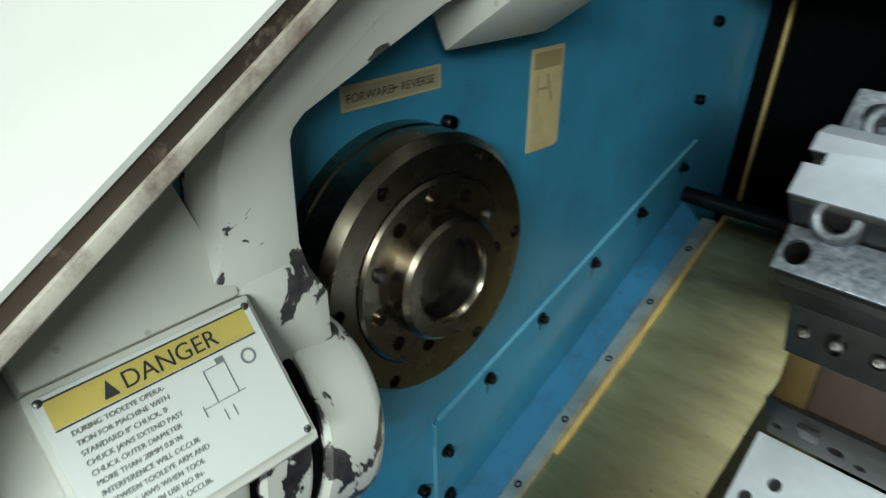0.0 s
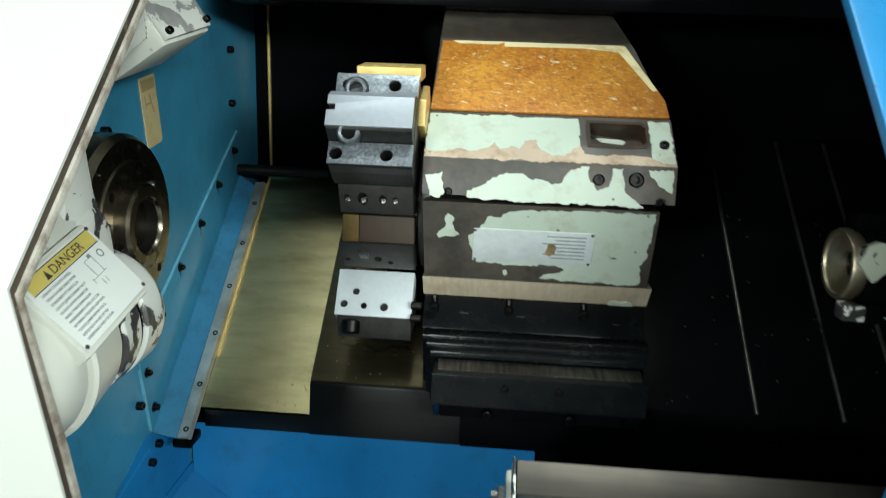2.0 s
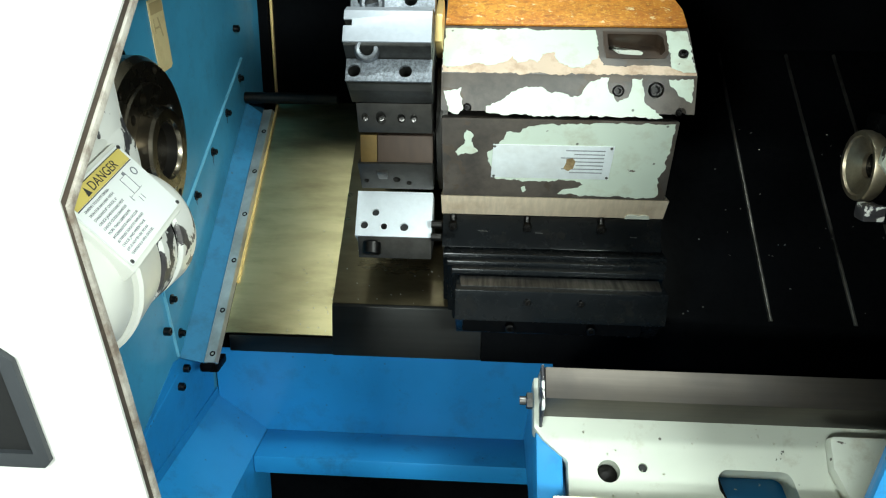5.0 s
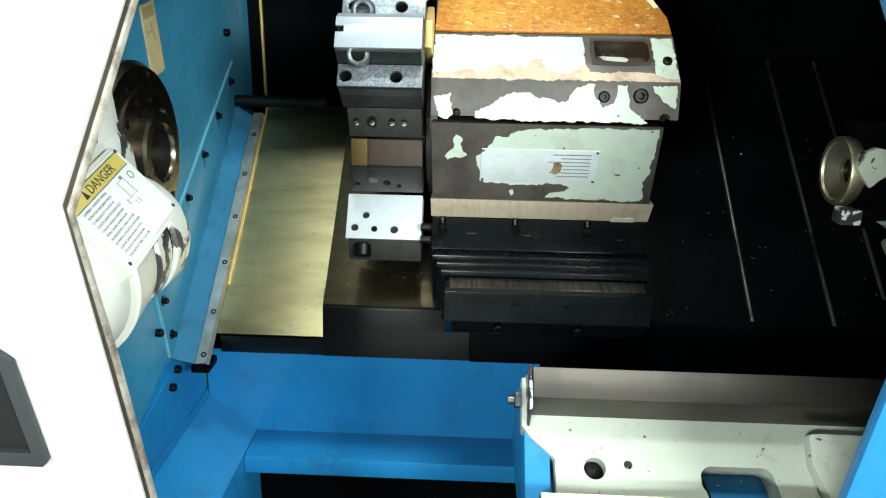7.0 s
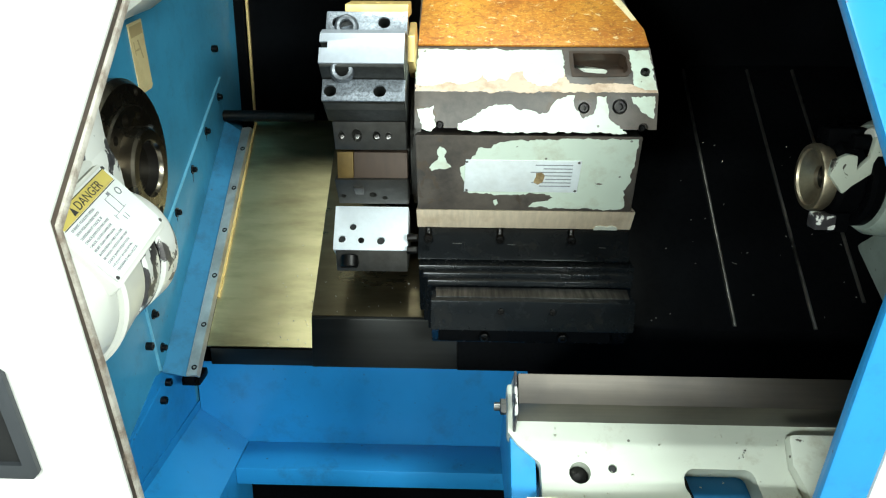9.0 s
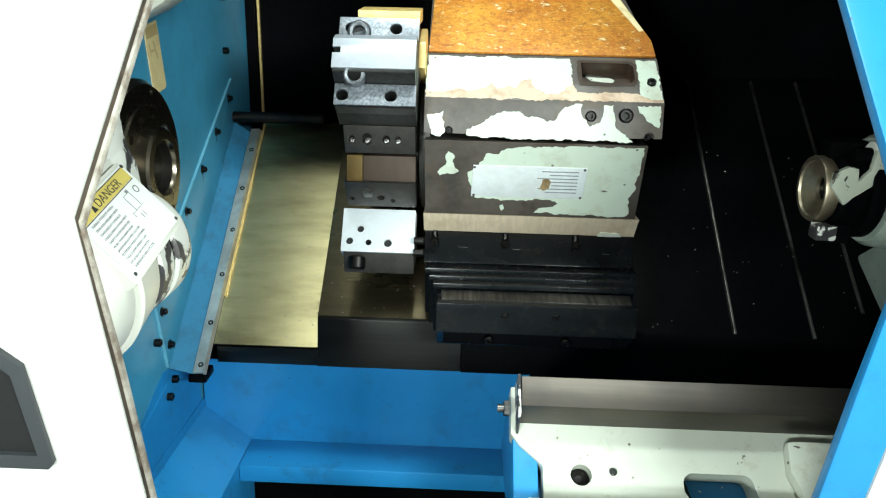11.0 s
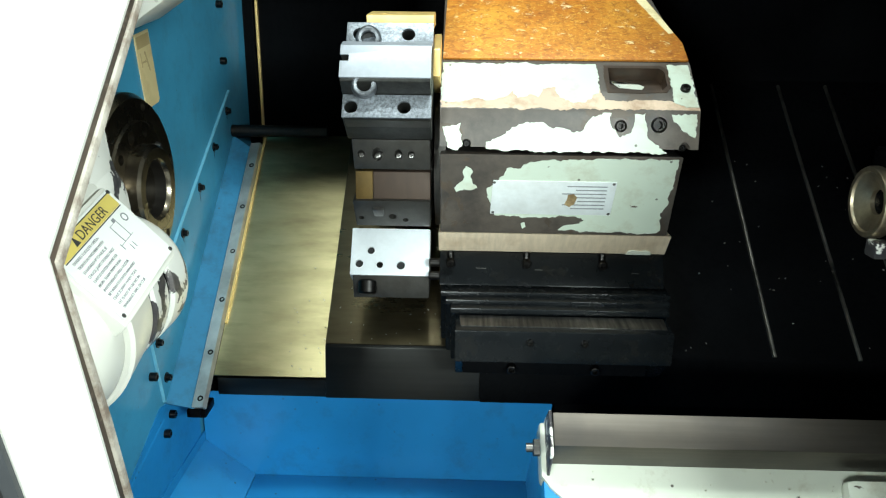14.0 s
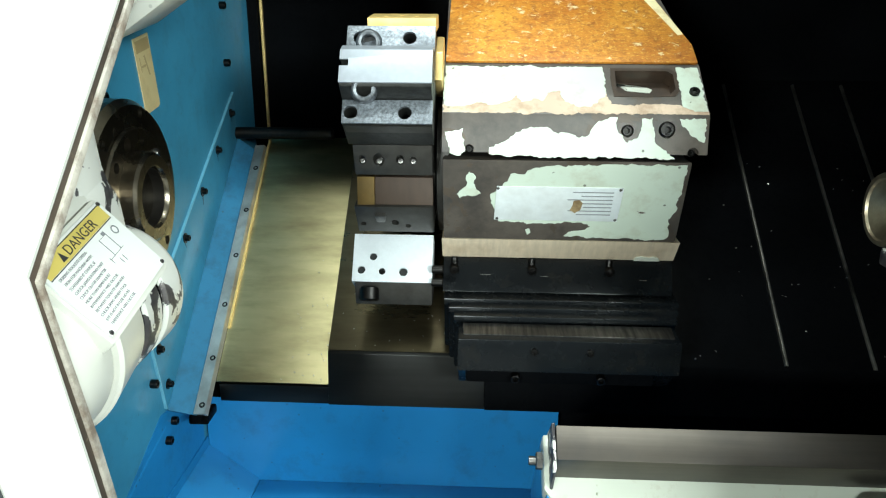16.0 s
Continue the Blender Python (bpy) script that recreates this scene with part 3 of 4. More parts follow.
for q in (-0.0372, -0.0222):
    part("band_line", slab([(-0.052, q), (0.052, q), (0.052, q + 0.0009), (-0.052, q + 0.0009)], C, U, V, N, 0.0004, 0.0009), INK, sign)
letters("DANGER", -0.018, -0.0252, 0.0125, sign, INK)
part("warning_triangle", slab([(-0.028, -0.0248), (-0.0205, -0.0248), (-0.02425, -0.0335)], C, U, V, N, 0.0005, 0.0010), INK, sign)
for i, s in enumerate(("DURING TOOLEYE OPERA-", "TION FOR MACHINE WITH", "STANDARD 8\" CHUCK, IF", "CHUCK JAWS EXTEND PAST", "CHUCK OUTER DIAMETER", "MORE THAN 20MM 0.8 IN", "INTERFERENCE WILL OCCUR", "BETWEEN TOOLEYE ARM AND", "CHUCK JAWS WHEN TOOL", "EYE IS NOT IN USE NO IN-", "TERFERENCE WILL OCCUR.")):
    letters(s, -0.047, -0.0165 + i * 0.0051, 0.0037, sign, GREYINK)
line = lambda p0, q0, p1, q1: slab([(p0, q0), (p1, q0), (p1, q1), (p0, q1)], C, U, V, N, 0.0005, 0.0009)
part("diagram", join(line(0.018, -0.016, 0.030, -0.0155), line(0.018, -0.016, 0.0185, 0.002), line(0.030, -0.016, 0.0305, 0.002), line(0.010, 0.0015, 0.034, 0.002), line(0.026, -0.019, 0.0305, -0.016), line(0.010, 0.0, 0.0105, 0.006), line(0.019, 0.006, 0.0195, 0.012), line(0.024, 0.006, 0.0245, 0.012)), GREYINK, sign, "thin grey outline drawing")
part("dial_mark", turned([(0.0005, 0.0030), (0.0009, 0.0030), (0.0009, 0.0042), (0.0005, 0.0042), (0.0005, 0.0030)], C + U * 0.043 - V * 0.0125, N, 24), GREYINK, sign)
RIVET = smooth(mesh_of("rivet", turned([(0, 0.0022), (0.0008, 0.0019), (0.0012, 0.001), (0.0012, 0)], (0, 0, 0), (0, 0, 1), 14), SCREW_LIT))
for p in (-0.0535, 0.0535):
    for q in (-0.037, 0.037):
        put("rivet", RIVET, sign, oriented(C + U * p + V * q + N * 0.0004, N))

pivot = thing("pivot_cover", (0.12, -0.50, 0.22), "cream bolted cover box with worn grey patches", "cover box")
PO, PU, PV, PN = Vector((0.144, -0.506, 0.203)), Vector((0.16, 0.965, 0.215)).normalized(), Vector((0.52, 0.10, -0.85)).normalized(), None
PV = (PV - PU * PV.dot(PU)).normalized()
PN = -PU.cross(PV).normalized()
part("lid", slab([(-0.046, -0.070), (0.046, -0.070), (0.046, 0.0), (-0.046, 0.0)], PO, PU, PV, PN, -0.008, 0.0, 0.002), paint("worn_grey_lid", (0.62, 0.61, 0.57), 0.4, 0.05, chip=((0.34, 0.33, 0.32), (0.22, 0.21, 0.20)), chip_lo=0.5, chip_scale=22, chip_metal=0.1), pivot)
part("housing", slab([(-0.049, -0.075), (0.049, -0.075), (0.049, 0.004), (-0.049, 0.004)], PO, PU, PV, PN, -0.10, -0.0083, 0.004), CAST, pivot)
for p in (-0.040, 0.040):
    for q in (-0.008, -0.062):
        put("cap_screw", SCREW_S, pivot, oriented(PO + PU * p + PV * q, PN))

for ob in (arm, sign):
    ob.location += Vector((0.002, 0.018, -0.017))

tag1 = thing("direction_plate", (0, -0.55, 0.105), "small tan metal plate lettered forward reverse", "label plate")
TO, TU, TV = Vector((0, -0.526, 0.1055)), Vector((0, 0.983, 0.185)).normalized(), Vector((0, 0.185, -0.983)).normalized()
part("plate", slab([(-0.052, -0.010), (0.052, -0.010), (0.052, 0.010), (-0.052, 0.010)], TO, TU, TV, (1, 0, 0), 0.0002, 0.0016), TAN, tag1)
part("field", slab([(-0.0495, -0.0078), (0.0495, -0.0078), (0.0495, 0.0078), (-0.0495, 0.0078)], TO, TU, TV, (1, 0, 0), 0.0012, 0.0019), paint("dull_brass_field", (0.36, 0.32, 0.20), 0.45, 0.12), tag1)
TF = Matrix((TU, -TV, Vector((1, 0, 0)))).transposed().to_4x4()
letters("FORWARD", -0.0475, 0.0036, 0.0098, tag1, INK, TO + Vector((0.0013, 0, 0)), TF, TU, TV, Vector((1, 0, 0)))
letters("REVERSE", 0.0075, 0.0036, 0.0098, tag1, INK, TO + Vector((0.0013, 0, 0)), TF, TU, TV, Vector((1, 0, 0)))
part("double_arrow", join(slab([(-0.0035, -0.0006), (0.0045, -0.0006), (0.0045, 0.0006), (-0.0035, 0.0006)], TO, TU, TV, (1, 0, 0), 0.0015, 0.0022)), INK, tag1)

tag2 = thing("diagram_plate", (0, -0.345, 0.10), "tall tan metal plate with a faded diagram", "label plate")
QO, QU, QV = Vector((0, -0.325, 0.095)), Vector((0, 0.985, 0.170)).normalized(), Vector((0, 0.170, -0.985)).normalized()
part("plate", slab([(-0.024, -0.050), (0.024, -0.050), (0.024, 0.048), (0.018, 0.052), (-0.024, 0.052)], QO, QU, QV, (1, 0, 0), 0.0002, 0.0018), TAN, tag2)
part("header_bar", slab([(-0.021, -0.046), (0.021, -0.046), (0.021, -0.030), (-0.021, -0.030)], QO, QU, QV, (1, 0, 0), 0.0010, 0.0021), paint("faded_brown_ink", (0.33, 0.25, 0.12), 0.45, 0.2), tag2)
part("curve_mark", join(slab([(-0.002, -0.024), (0.002, -0.024), (0.010, 0.004), (0.007, 0.004)], QO, QU, QV, (1, 0, 0), 0.0010, 0.0021), slab([(-0.016, -0.010), (-0.013, -0.012), (0.001, -0.012), (0.001, -0.009)], QO, QU, QV, (1, 0, 0), 0.0010, 0.0021), slab([(-0.016, -0.024), (-0.014, -0.024), (-0.013, -0.004), (-0.015, -0.004)], QO, QU, QV, (1, 0, 0), 0.0010, 0.0021)), paint("faded_black_ink", (0.34, 0.26, 0.13), 0.45, 0.2), tag2)

# ---- turret ----
turret = thing("tool_turret", (0.35 + DX, -0.29, 0.0), "dark steel tool turret with bolted holder blocks", "turret")
X0, X1 = 0.297 + DX, 0.408 + DX
CEN = Vector((0.0, -0.275, -0.005))
disc = [(CEN.y + 0.112 * math.cos(radians(a)), CEN.z + 0.112 * math.sin(radians(a))) for a in range(15, 375, 30)]
part("disc", prism(disc, X0 + 0.006, X1 - 0.002, 0.003), TURRET, turret)
FD = Vector((0, -0.53, -0.848))
FN = Vector((0, -0.848, 0.53))
FT = Vector((0, -0.422, 0.172))


def holder_pt(s, h):
    p = FT + FD * s + FN * h
    return (p.y, p.z)


def face_hole(x, s, h, r, depth=0.03):
    p = FT + FD * s + FN * h + Vector((x, 0, 0))
    return rod(p - FN * depth, p + FN * 0.01, r, 20)


def boss(x, s, h, r, parent):
    p = FT + FD * s + FN * h + Vector((x, 0, 0))
    d = Vector((0.10, -0.985, 0.14)).normalized()
    part("nozzle_boss", turned([(-0.028, 0), (-0.028, r * 1.3), (-0.003, r * 1.12), (0.0, r), (0.0008, r * 0.88), (0.0, r * 0.66), (-0.002, r * 0.60), (-0.016, r * 0.58), (-0.016, 0)], p, d, 32), BOSS, parent, "round coolant nozzle boss")
    # Near-black disc at the bottom of the nozzle, in place of shade.
    part("nozzle_shade", turned([(-0.0155, 0), (-0.0155, r * 0.57), (-0.0150, r * 0.57), (-0.0150, 0)], p, d, 20), HOLE, parent, "dark disc standing for the shade in the bore")


BOLT_AT = ((X0 + 0.017, 0.017), (X0 + 0.079, 0.017), (X0 + 0.011, 0.118), (X0 + 0.077, 0.118))
core = prism([holder_pt(0.0005, -0.004), holder_pt(0.1315, -0.004), holder_pt(0.137, -0.055), holder_pt(0.0, -0.055)], X0 + 0.0005, X1 - 0.0005, 0.0015)
# Core takes the shaded tone, so its undersides look dark under any lamp.
upper = part("upper_holder", cut(core, *[face_hole(x, q, 0, 0.0082) for x, q in BOLT_AT]), BLOCK_SHADED, turret, "holder block coloured dark for its shaded undersides")
for lo, hi, rows_ in ((0.0, 0.034, BOLT_AT[:2]), (0.101, 0.132, BOLT_AT[2:])):
    bar = slab([(lo, X0), (hi, X0), (hi, X1), (lo, X1)], FT, FD, (1, 0, 0), FN, -0.0039, 0.0, 0.0012)
    part("bolt_flange", cut(bar, *[face_hole(x, q, 0, 0.0086) for x, q in rows_]), BLOCK, upper, "mottled grey bolt flange")
notch = slab([(-0.0045, -0.012), (0.0045, -0.012), (0.0045, 0.006), (-0.0045, 0.006)], FT + FD * 0.066 + FN * 0.026 + Vector((X0, 0, 0)), FD, FN, (1, 0, 0), -0.005, 0.0095)
raised = prism([holder_pt(0.033, -0.0035), holder_pt(0.037, 0.014), holder_pt(0.050, 0.0250), holder_pt(0.091, 0.0250), holder_pt(0.095, 0.022), holder_pt(0.101, -0.0035)], X0 - 0.0008, X1 - 0.0012, 0.001)
block = part("raised_block", cut(raised, notch), BLOCK_SHADED, upper)
notch = slab([(-0.0045, -0.012), (0.0045, -0.012), (0.0045, 0.006), (-0.0045, 0.006)], FT + FD * 0.066 + FN * 0.026 + Vector((X0, 0, 0)), FD, FN, (1, 0, 0), -0.005, 0.0095)
cap = prism([holder_pt(0.034, 0.005), holder_pt(0.0365, 0.0150), holder_pt(0.0492, 0.0278), holder_pt(0.092, 0.0278), holder_pt(0.0922, 0.0253), holder_pt(0.050, 0.0253), holder_pt(0.038, 0.0142), holder_pt(0.036, 0.005)], X0 - 0.0014, X1 - 0.0006, 0.0006)
# Thin face in the lit tone over the block in the shaded tone.
part("face_plate", cut(cap, notch), BLOCK_LIT, block, "ground grey face coloured as the lit side")
boss(X0 + 0.030, 0.030, 0.013, 0.0138, upper)
boss(X0 + 0.029, 0.098, 0.021, 0.0140, upper)
top = prism([(-0.402, 0.163), (-0.404, 0.1815), (-0.345, 0.1865), (-0.338, 0.168)], X0 + 0.022, X1 - 0.001, 0.002)
top = cut(top, *[rod(Vector((x, y, z - 0.012)), Vector((x, y - 0.006, z + 0.02)), 0.005, 16) for x, y, z in ((X0 + 0.045, -0.385, 0.185), (X0 + 0.065, -0.375, 0.185), (X0 + 0.085, -0.385, 0.185))])
part("top_holder", top, metal("oil_yellowed_steel", (0.80, 0.56, 0.20), 0.42, 0.2, (1, 1, 1), 60, (0.40, 0.20, 0.04), 0.5, 0.7, 0.6, 0.35), turret, "oily yellowed holder block")
under = prism([(-0.489, 0.056), (-0.445, 0.029), (-0.40, 0.03), (-0.40, 0.075)], X0 + 0.003, X1 - 0.002, 0.001)
part("under_block", under, TURRET, turret)
mid = prism([(-0.440, 0.025), (-0.422, -0.018), (-0.36, -0.022), (-0.34, 0.04)], X0 + 0.004, X1 - 0.004, 0.0015)
md = Vector((0, -0.92, 0.385))
mid = cut(mid, *[rod(Vector((x, -0.431, 0.004)) - md * 0.02, Vector((x, -0.431, 0.004)) + md * 0.01, r, 18) for x, r in ((X0 + 0.015, 0.0048), (X0 + 0.037, 0.0075), (X0 + 0.065, 0.0055), (X0 + 0.082, 0.0045))])
middle = part("middle_holder", mid, TURRET, turret)
SCREW_T = smooth(mesh_of("set_screw", turned([(0, 0), (0, 0.0038), (0.003, 0.0036), (0.0034, 0.002), (0.001, 0.0018), (0.001, 0)], (0, 0, 0), (0, 0, 1), 16), SCREW_LIT))
for x in (X0 + 0.015, X0 + 0.037, X0 + 0.065, X0 + 0.082):
    put("set_screw", SCREW_T, middle, oriented(Vector((x, -0.431, 0.004)) - md * 0.008, md))
part("stained_block", prism([(-0.399, -0.0255), (-0.4015, -0.0645), (-0.37, -0.078), (-0.345, -0.02)], X0 + 0.002, X0 + 0.026, 0.0012), metal("yellowed_oily_steel", (0.13, 0.080, 0.022), 0.58, 0.3, (1, 1, 1), 60, (0.10, 0.07, 0.03), 0.45, 0.65, 0.7, 0.6), turret, "oil-yellowed steel corner block")
part("brown_block", prism([(-0.398, -0.026), (-0.4005, -0.064), (-0.36, -0.08), (-0.34, -0.02)], X0 + 0.0265, X1 - 0.005, 0.0015), BROWN, turret, "oil-browned steel block")
low = prism([(-0.407, -0.0655), (-0.372, -0.111), (-0.33, -0.10), (-0.36, -0.058)], X0 - 0.002, X1 - 0.005, 0.0015)
ld = Vector((0, -0.79, -0.61))
low = cut(low, *[rod(Vector((x, y, z)) - ld * 0.02, Vector((x, y, z)) + ld * 0.01, r, 16) for x, y, z, r in ((X0 + 0.007, -0.383, -0.096, 0.004), (X0 + 0.052, -0.385, -0.093, 0.0058), (X0 + 0.070, -0.381, -0.099, 0.0042))])
clamp = part("clamp_holder", low, TURRET, turret)
part("clamp_pad", slab([(-0.008, -0.007), (0.008, -0.007), (0.006, 0.008), (-0.006, 0.008)], Vector((X0 + 0.033, -0.394, -0.083)), (1, 0, 0), Vector((0, 0.61, -0.79)), ld, -0.002, 0.004, 0.001), SCREW_LIT, clamp, "small bright clamp")
LT = Vector((0, -0.366, -0.1165))
LD, LN = Vector((0, -0.574, -0.819)), Vector((0, -0.819, 0.574))
lp = lambda s, h: tuple((LT + LD * s + LN * h)[1:])
face = prism([lp(0, 0), lp(0.071, 0), lp(0.071, -0.03), lp(0.0, -0.03)], 0.288 + DX, 0.402 + DX, 0.0012)
sp = ((0.013, 0.054, 0.0058), (0.029, 0.034, 0.0055), (0.043, 0.056, 0.0045), (0.073, 0.056, 0.0062))
face = cut(face, *[rod(LT + LD * s + LN * -0.02 + Vector((0.288 + DX + x, 0, 0)), LT + LD * s + LN * 0.01 + Vector((0.288 + DX + x, 0, 0)), r, 20) for x, s, r in sp])
lower = part("lower_holder", face, metal("bright_ground_plate", (0.78, 0.82, 0.86), 0.36, 0.06, (1, 1, 1), 140, (0.5, 0.5, 0.52), 0.6, 0.85, 0.4, 0.3), turret, "bright ground steel holder plate")
for x, q, r in sp:
    o = LT + LD * q + Vector((0.288 + DX + x, 0, 0))
    if r > 0.005:
        # Near-black fill paints the shade inside the bolt hole.
        part("bolt_hole_shade", rod(o - LN * 0.0195, o - LN * 0.0035, r - 0.0002, 20), HOLE, lower, "dark fill standing for the shade in the bolt hole")
put("screw", SCREW_S, lower, oriented(LT + LD * 0.056 + LN * -0.004 + Vector((0.331 + DX, 0, 0)), LN))
part("holder_foot", prism([lp(0.0715, -0.002), (-0.400, -0.212), (-0.33, -0.20), (-0.34, -0.14)], 0.292 + DX, 0.402 + DX, 0.002), TURRET, turret)
part("clamp_nut", rod((0.313 + DX, -0.400, -0.185), (0.313 + DX, -0.409, -0.203), 0.0135, 20, 0.002), SCREW, lower, "round black clamp nut")
part("hub_ring", turned([(0, 0), (0, 0.125), (0.016, 0.125), (0.0085, 0.121), (0.0085, 0)], (X1, CEN.y, CEN.z), (1, 0, 0), 64), TURRET, turret)
part("index_plate", prism([(-0.372, 0.158), (-0.412, 0.140), (-0.428, 0.106), (-0.38, 0.08), (-0.34, 0.12)], X1 - 0.001, X1 + 0.0085, 0.002), BRASS, turret, "brassy oil-stained index plate")
for y, z in ((-0.405, -0.155), (-0.412, -0.172)):
    part("stop_pin", rod((X1 - 0.006, y, z), (X1 + 0.010, y, z), 0.006, 16, 0.001), SCREW, turret)

# ---- turret housing and its slide ----
house = thing("turret_housing", (0.58, -0.30, -0.05), "mint green turret housing with flaked paint and a rusty top", "machine housing")
HX0, HX1 = 0.417 + DX, 0.752 + DX
TL, HL, HG, HM, HB = Vector((0, -0.367, 0.122)), Vector((0, -0.437, 0.0665)), Vector((0, -0.444, 0.014)), Vector((0, -0.375, -0.118)), Vector((0, -0.349, -0.154))


def tapered(bm, x_min=0.70, y_min=-0.33, k=0.36):
    for v in bm.verts:
        if v.co.x > x_min and v.co.y > y_min:
            v.co.x -= (v.co.y - y_min) * k
    return bm


up = prism([(TL.y, TL.z), (HL.y, HL.z), (HG.y, HG.z + 0.004), (-0.40, HG.z + 0.004), (-0.10, 0.02), (-0.10, 0.31), (-0.232, 0.2185)], HX0, HX1, 0.0)
fd1 = (HL - TL).normalized()
fn1 = Vector((0, fd1.z, -fd1.y))
pocket = slab([(0.008, 0), (0.054, 0), (0.054, 0.072), (0.044, 0.080), (0.016, 0.080), (0.008, 0.072)], TL + Vector((0.638 + DX, 0, 0)), fd1, (1, 0, 0), fn1, -0.022, 0.02, 0.0)
fd2 = (HG - HL).normalized()
fn2 = Vector((0, fd2.z, -fd2.y))
up = cut(up, pocket, *[rod(HL + fd2 * s + Vector((x, 0, 0)) - fn2 * 0.014, HL + fd2 * s + Vector((x, 0, 0)) + fn2 * 0.01, r, 20) for x, s, r in ((0.651, 0.020, 0.008), (0.700, 0.018, 0.0105), (0.734, 0.047, 0.007), (0.452, 0.045, 0.006))])
upper_case = part("upper_case", tapered(bevelled(up, 0.0015, 1)), IRON, house)
put("cap_screw", SCREW_M, upper_case, oriented(HL + fd2 * 0.020 + Vector((0.651, 0, 0)) - fn2 * 0.010, fn2))
put("cap_screw", SCREW_L, upper_case, oriented(HL + fd2 * 0.018 + Vector((0.700, 0, 0)) - fn2 * 0.010, fn2))
for x, q in ((0.734, 0.047), (0.452, 0.045)):
    put("cap_screw", SCREW_S, upper_case, oriented(HL + fd2 * q + Vector((x, 0, 0)) - fn2 * 0.0135, fn2))
put("cap_screw", SCREW_M, upper_case, oriented(TL + fd1 * 0.050 + Vector((0.738, 0, 0)) - fn1 * 0.004, fn1))
pk = TL + Vector((0.638 + DX, 0, 0)) - fn1 * 0.0215
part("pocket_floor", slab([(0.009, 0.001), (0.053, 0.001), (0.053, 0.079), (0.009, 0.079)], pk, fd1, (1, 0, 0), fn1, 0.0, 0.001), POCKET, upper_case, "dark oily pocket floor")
rimp = [(0.0055, -0.003), (0.030, -0.0042), (0.0572, -0.002), (0.0580, 0.040), (0.0560, 0.076), (0.046, 0.0825), (0.014, 0.083), (0.0052, 0.074)]
liner = slab(rimp, TL + Vector((0.638 + DX, 0, 0)), fd1, (1, 0, 0), fn1, -0.0005, 0.0007)
liner = cut(liner, slab([(0.0105, 0.0025), (0.051, 0.0025), (0.0515, 0.071), (0.043, 0.0775), (0.017, 0.0775), (0.0105, 0.071)], TL + Vector((0.638 + DX, 0, 0)), fd1, (1, 0, 0), fn1, -0.03, 0.03))
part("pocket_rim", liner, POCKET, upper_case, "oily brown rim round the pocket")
wallp = cut(slab([(0.0082, 0.0002), (0.0538, 0.0002), (0.0538, 0.0718), (0.0438, 0.0798), (0.0162, 0.0798), (0.0082, 0.0718)], TL + Vector((0.638 + DX, 0, 0)), fd1, (1, 0, 0), fn1, -0.0208, 0.0),
            slab([(0.0105, 0.0025), (0.051, 0.0025), (0.0515, 0.071), (0.043, 0.0775), (0.017, 0.0775), (0.0105, 0.071)], TL + Vector((0.638 + DX, 0, 0)), fd1, (1, 0, 0), fn1, -0.03, 0.03))
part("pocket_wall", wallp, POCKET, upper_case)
part("pocket_smear", slab([(0.012, 0.006), (0.018, 0.004), (0.016, 0.030), (0.020, 0.048), (0.024, 0.054), (0.030, 0.050), (0.026, 0.020)], pk, fd1, (1, 0, 0), fn1, 0.0008, 0.0018), TAILCAST, upper_case, "pale paint left in the pocket")
td = (Vector((0, -0.232, 0.2185)) - TL).normalized()
tn = Vector((0, -td.z, td.y))
part("top_plate", slab([(0.003, HX0 + 0.001), (0.003, HX1 - 0.002), (0.040, HX1 - 0.004), (0.170, HX1 - 0.050), (0.170, HX0 + 0.004)], TL, td, (1, 0, 0), tn, 0.0003, 0.004, 0.001), RUST, house, "rusty orange top plate with pale residue")
part("residue_edge", join(slab([(0.163, HX0 + 0.03), (0.163, HX0 + 0.09), (0.170, HX0 + 0.10), (0.1695, HX0 + 0.02)], TL, td, (1, 0, 0), tn, 0.0038, 0.0047),
                          slab([(0.158, HX0 + 0.10), (0.160, HX0 + 0.22), (0.152, HX1 - 0.062), (0.170, HX1 - 0.052), (0.170, HX0 + 0.10)], TL, td, (1, 0, 0), tn, 0.0038, 0.0046),
                          slab([(0.160, HX1 - 0.065), (0.060, HX1 - 0.020), (0.062, HX1 - 0.013), (0.168, HX1 - 0.051)], TL, td, (1, 0, 0), tn, 0.0038, 0.0046)), paint("pale_yellow_residue", (0.72, 0.62, 0.36), 0.4, 0.15, (0.35, 0.2, 0.06), 0.5, 0.65, 0.6), house)
body = prism([(HG.y + 0.002, HG.z - 0.006), (HM.y, HM.z), (-0.10, HM.z), (-0.10, 0.005), (-0.395, 0.005)], HX0, HX1 - 0.016, 0.003)
lower_case = part("lower_case", tapered(body, 0.70, -0.43, -0.12), IRON, house)
part("base_band", prism([(HM.y - 0.0005, HM.z - 0.0003), (HB.y, HB.z), (-0.10, HB.z), (-0.10, HM.z - 0.0003)], HX0 - 0.003, HX1 - 0.002, 0.0015), BASEBAND, house, "bare brownish base band")
band_d = (HB - HM).normalized()
band_n = Vector((0, band_d.z, -band_d.y))
part("paint_patch", slab([(0.036, 0.694), (0.034, 0.702), (0.037, 0.712), (0.034, 0.719), (0.037, 0.727), (0.0435, 0.729), (0.0435, 0.692)], HM, band_d, (1, 0, 0), band_n, 0.0, 0.0022), TAILCAST, house, "pale paint left at the band's end")
fd3 = (HM - Vector((0, HG.y + 0.002, HG.z - 0.006))).normalized()
fn3 = Vector((0, fd3.z, -fd3.y))
o3 = Vector((0, HG.y + 0.002, HG.z - 0.006))


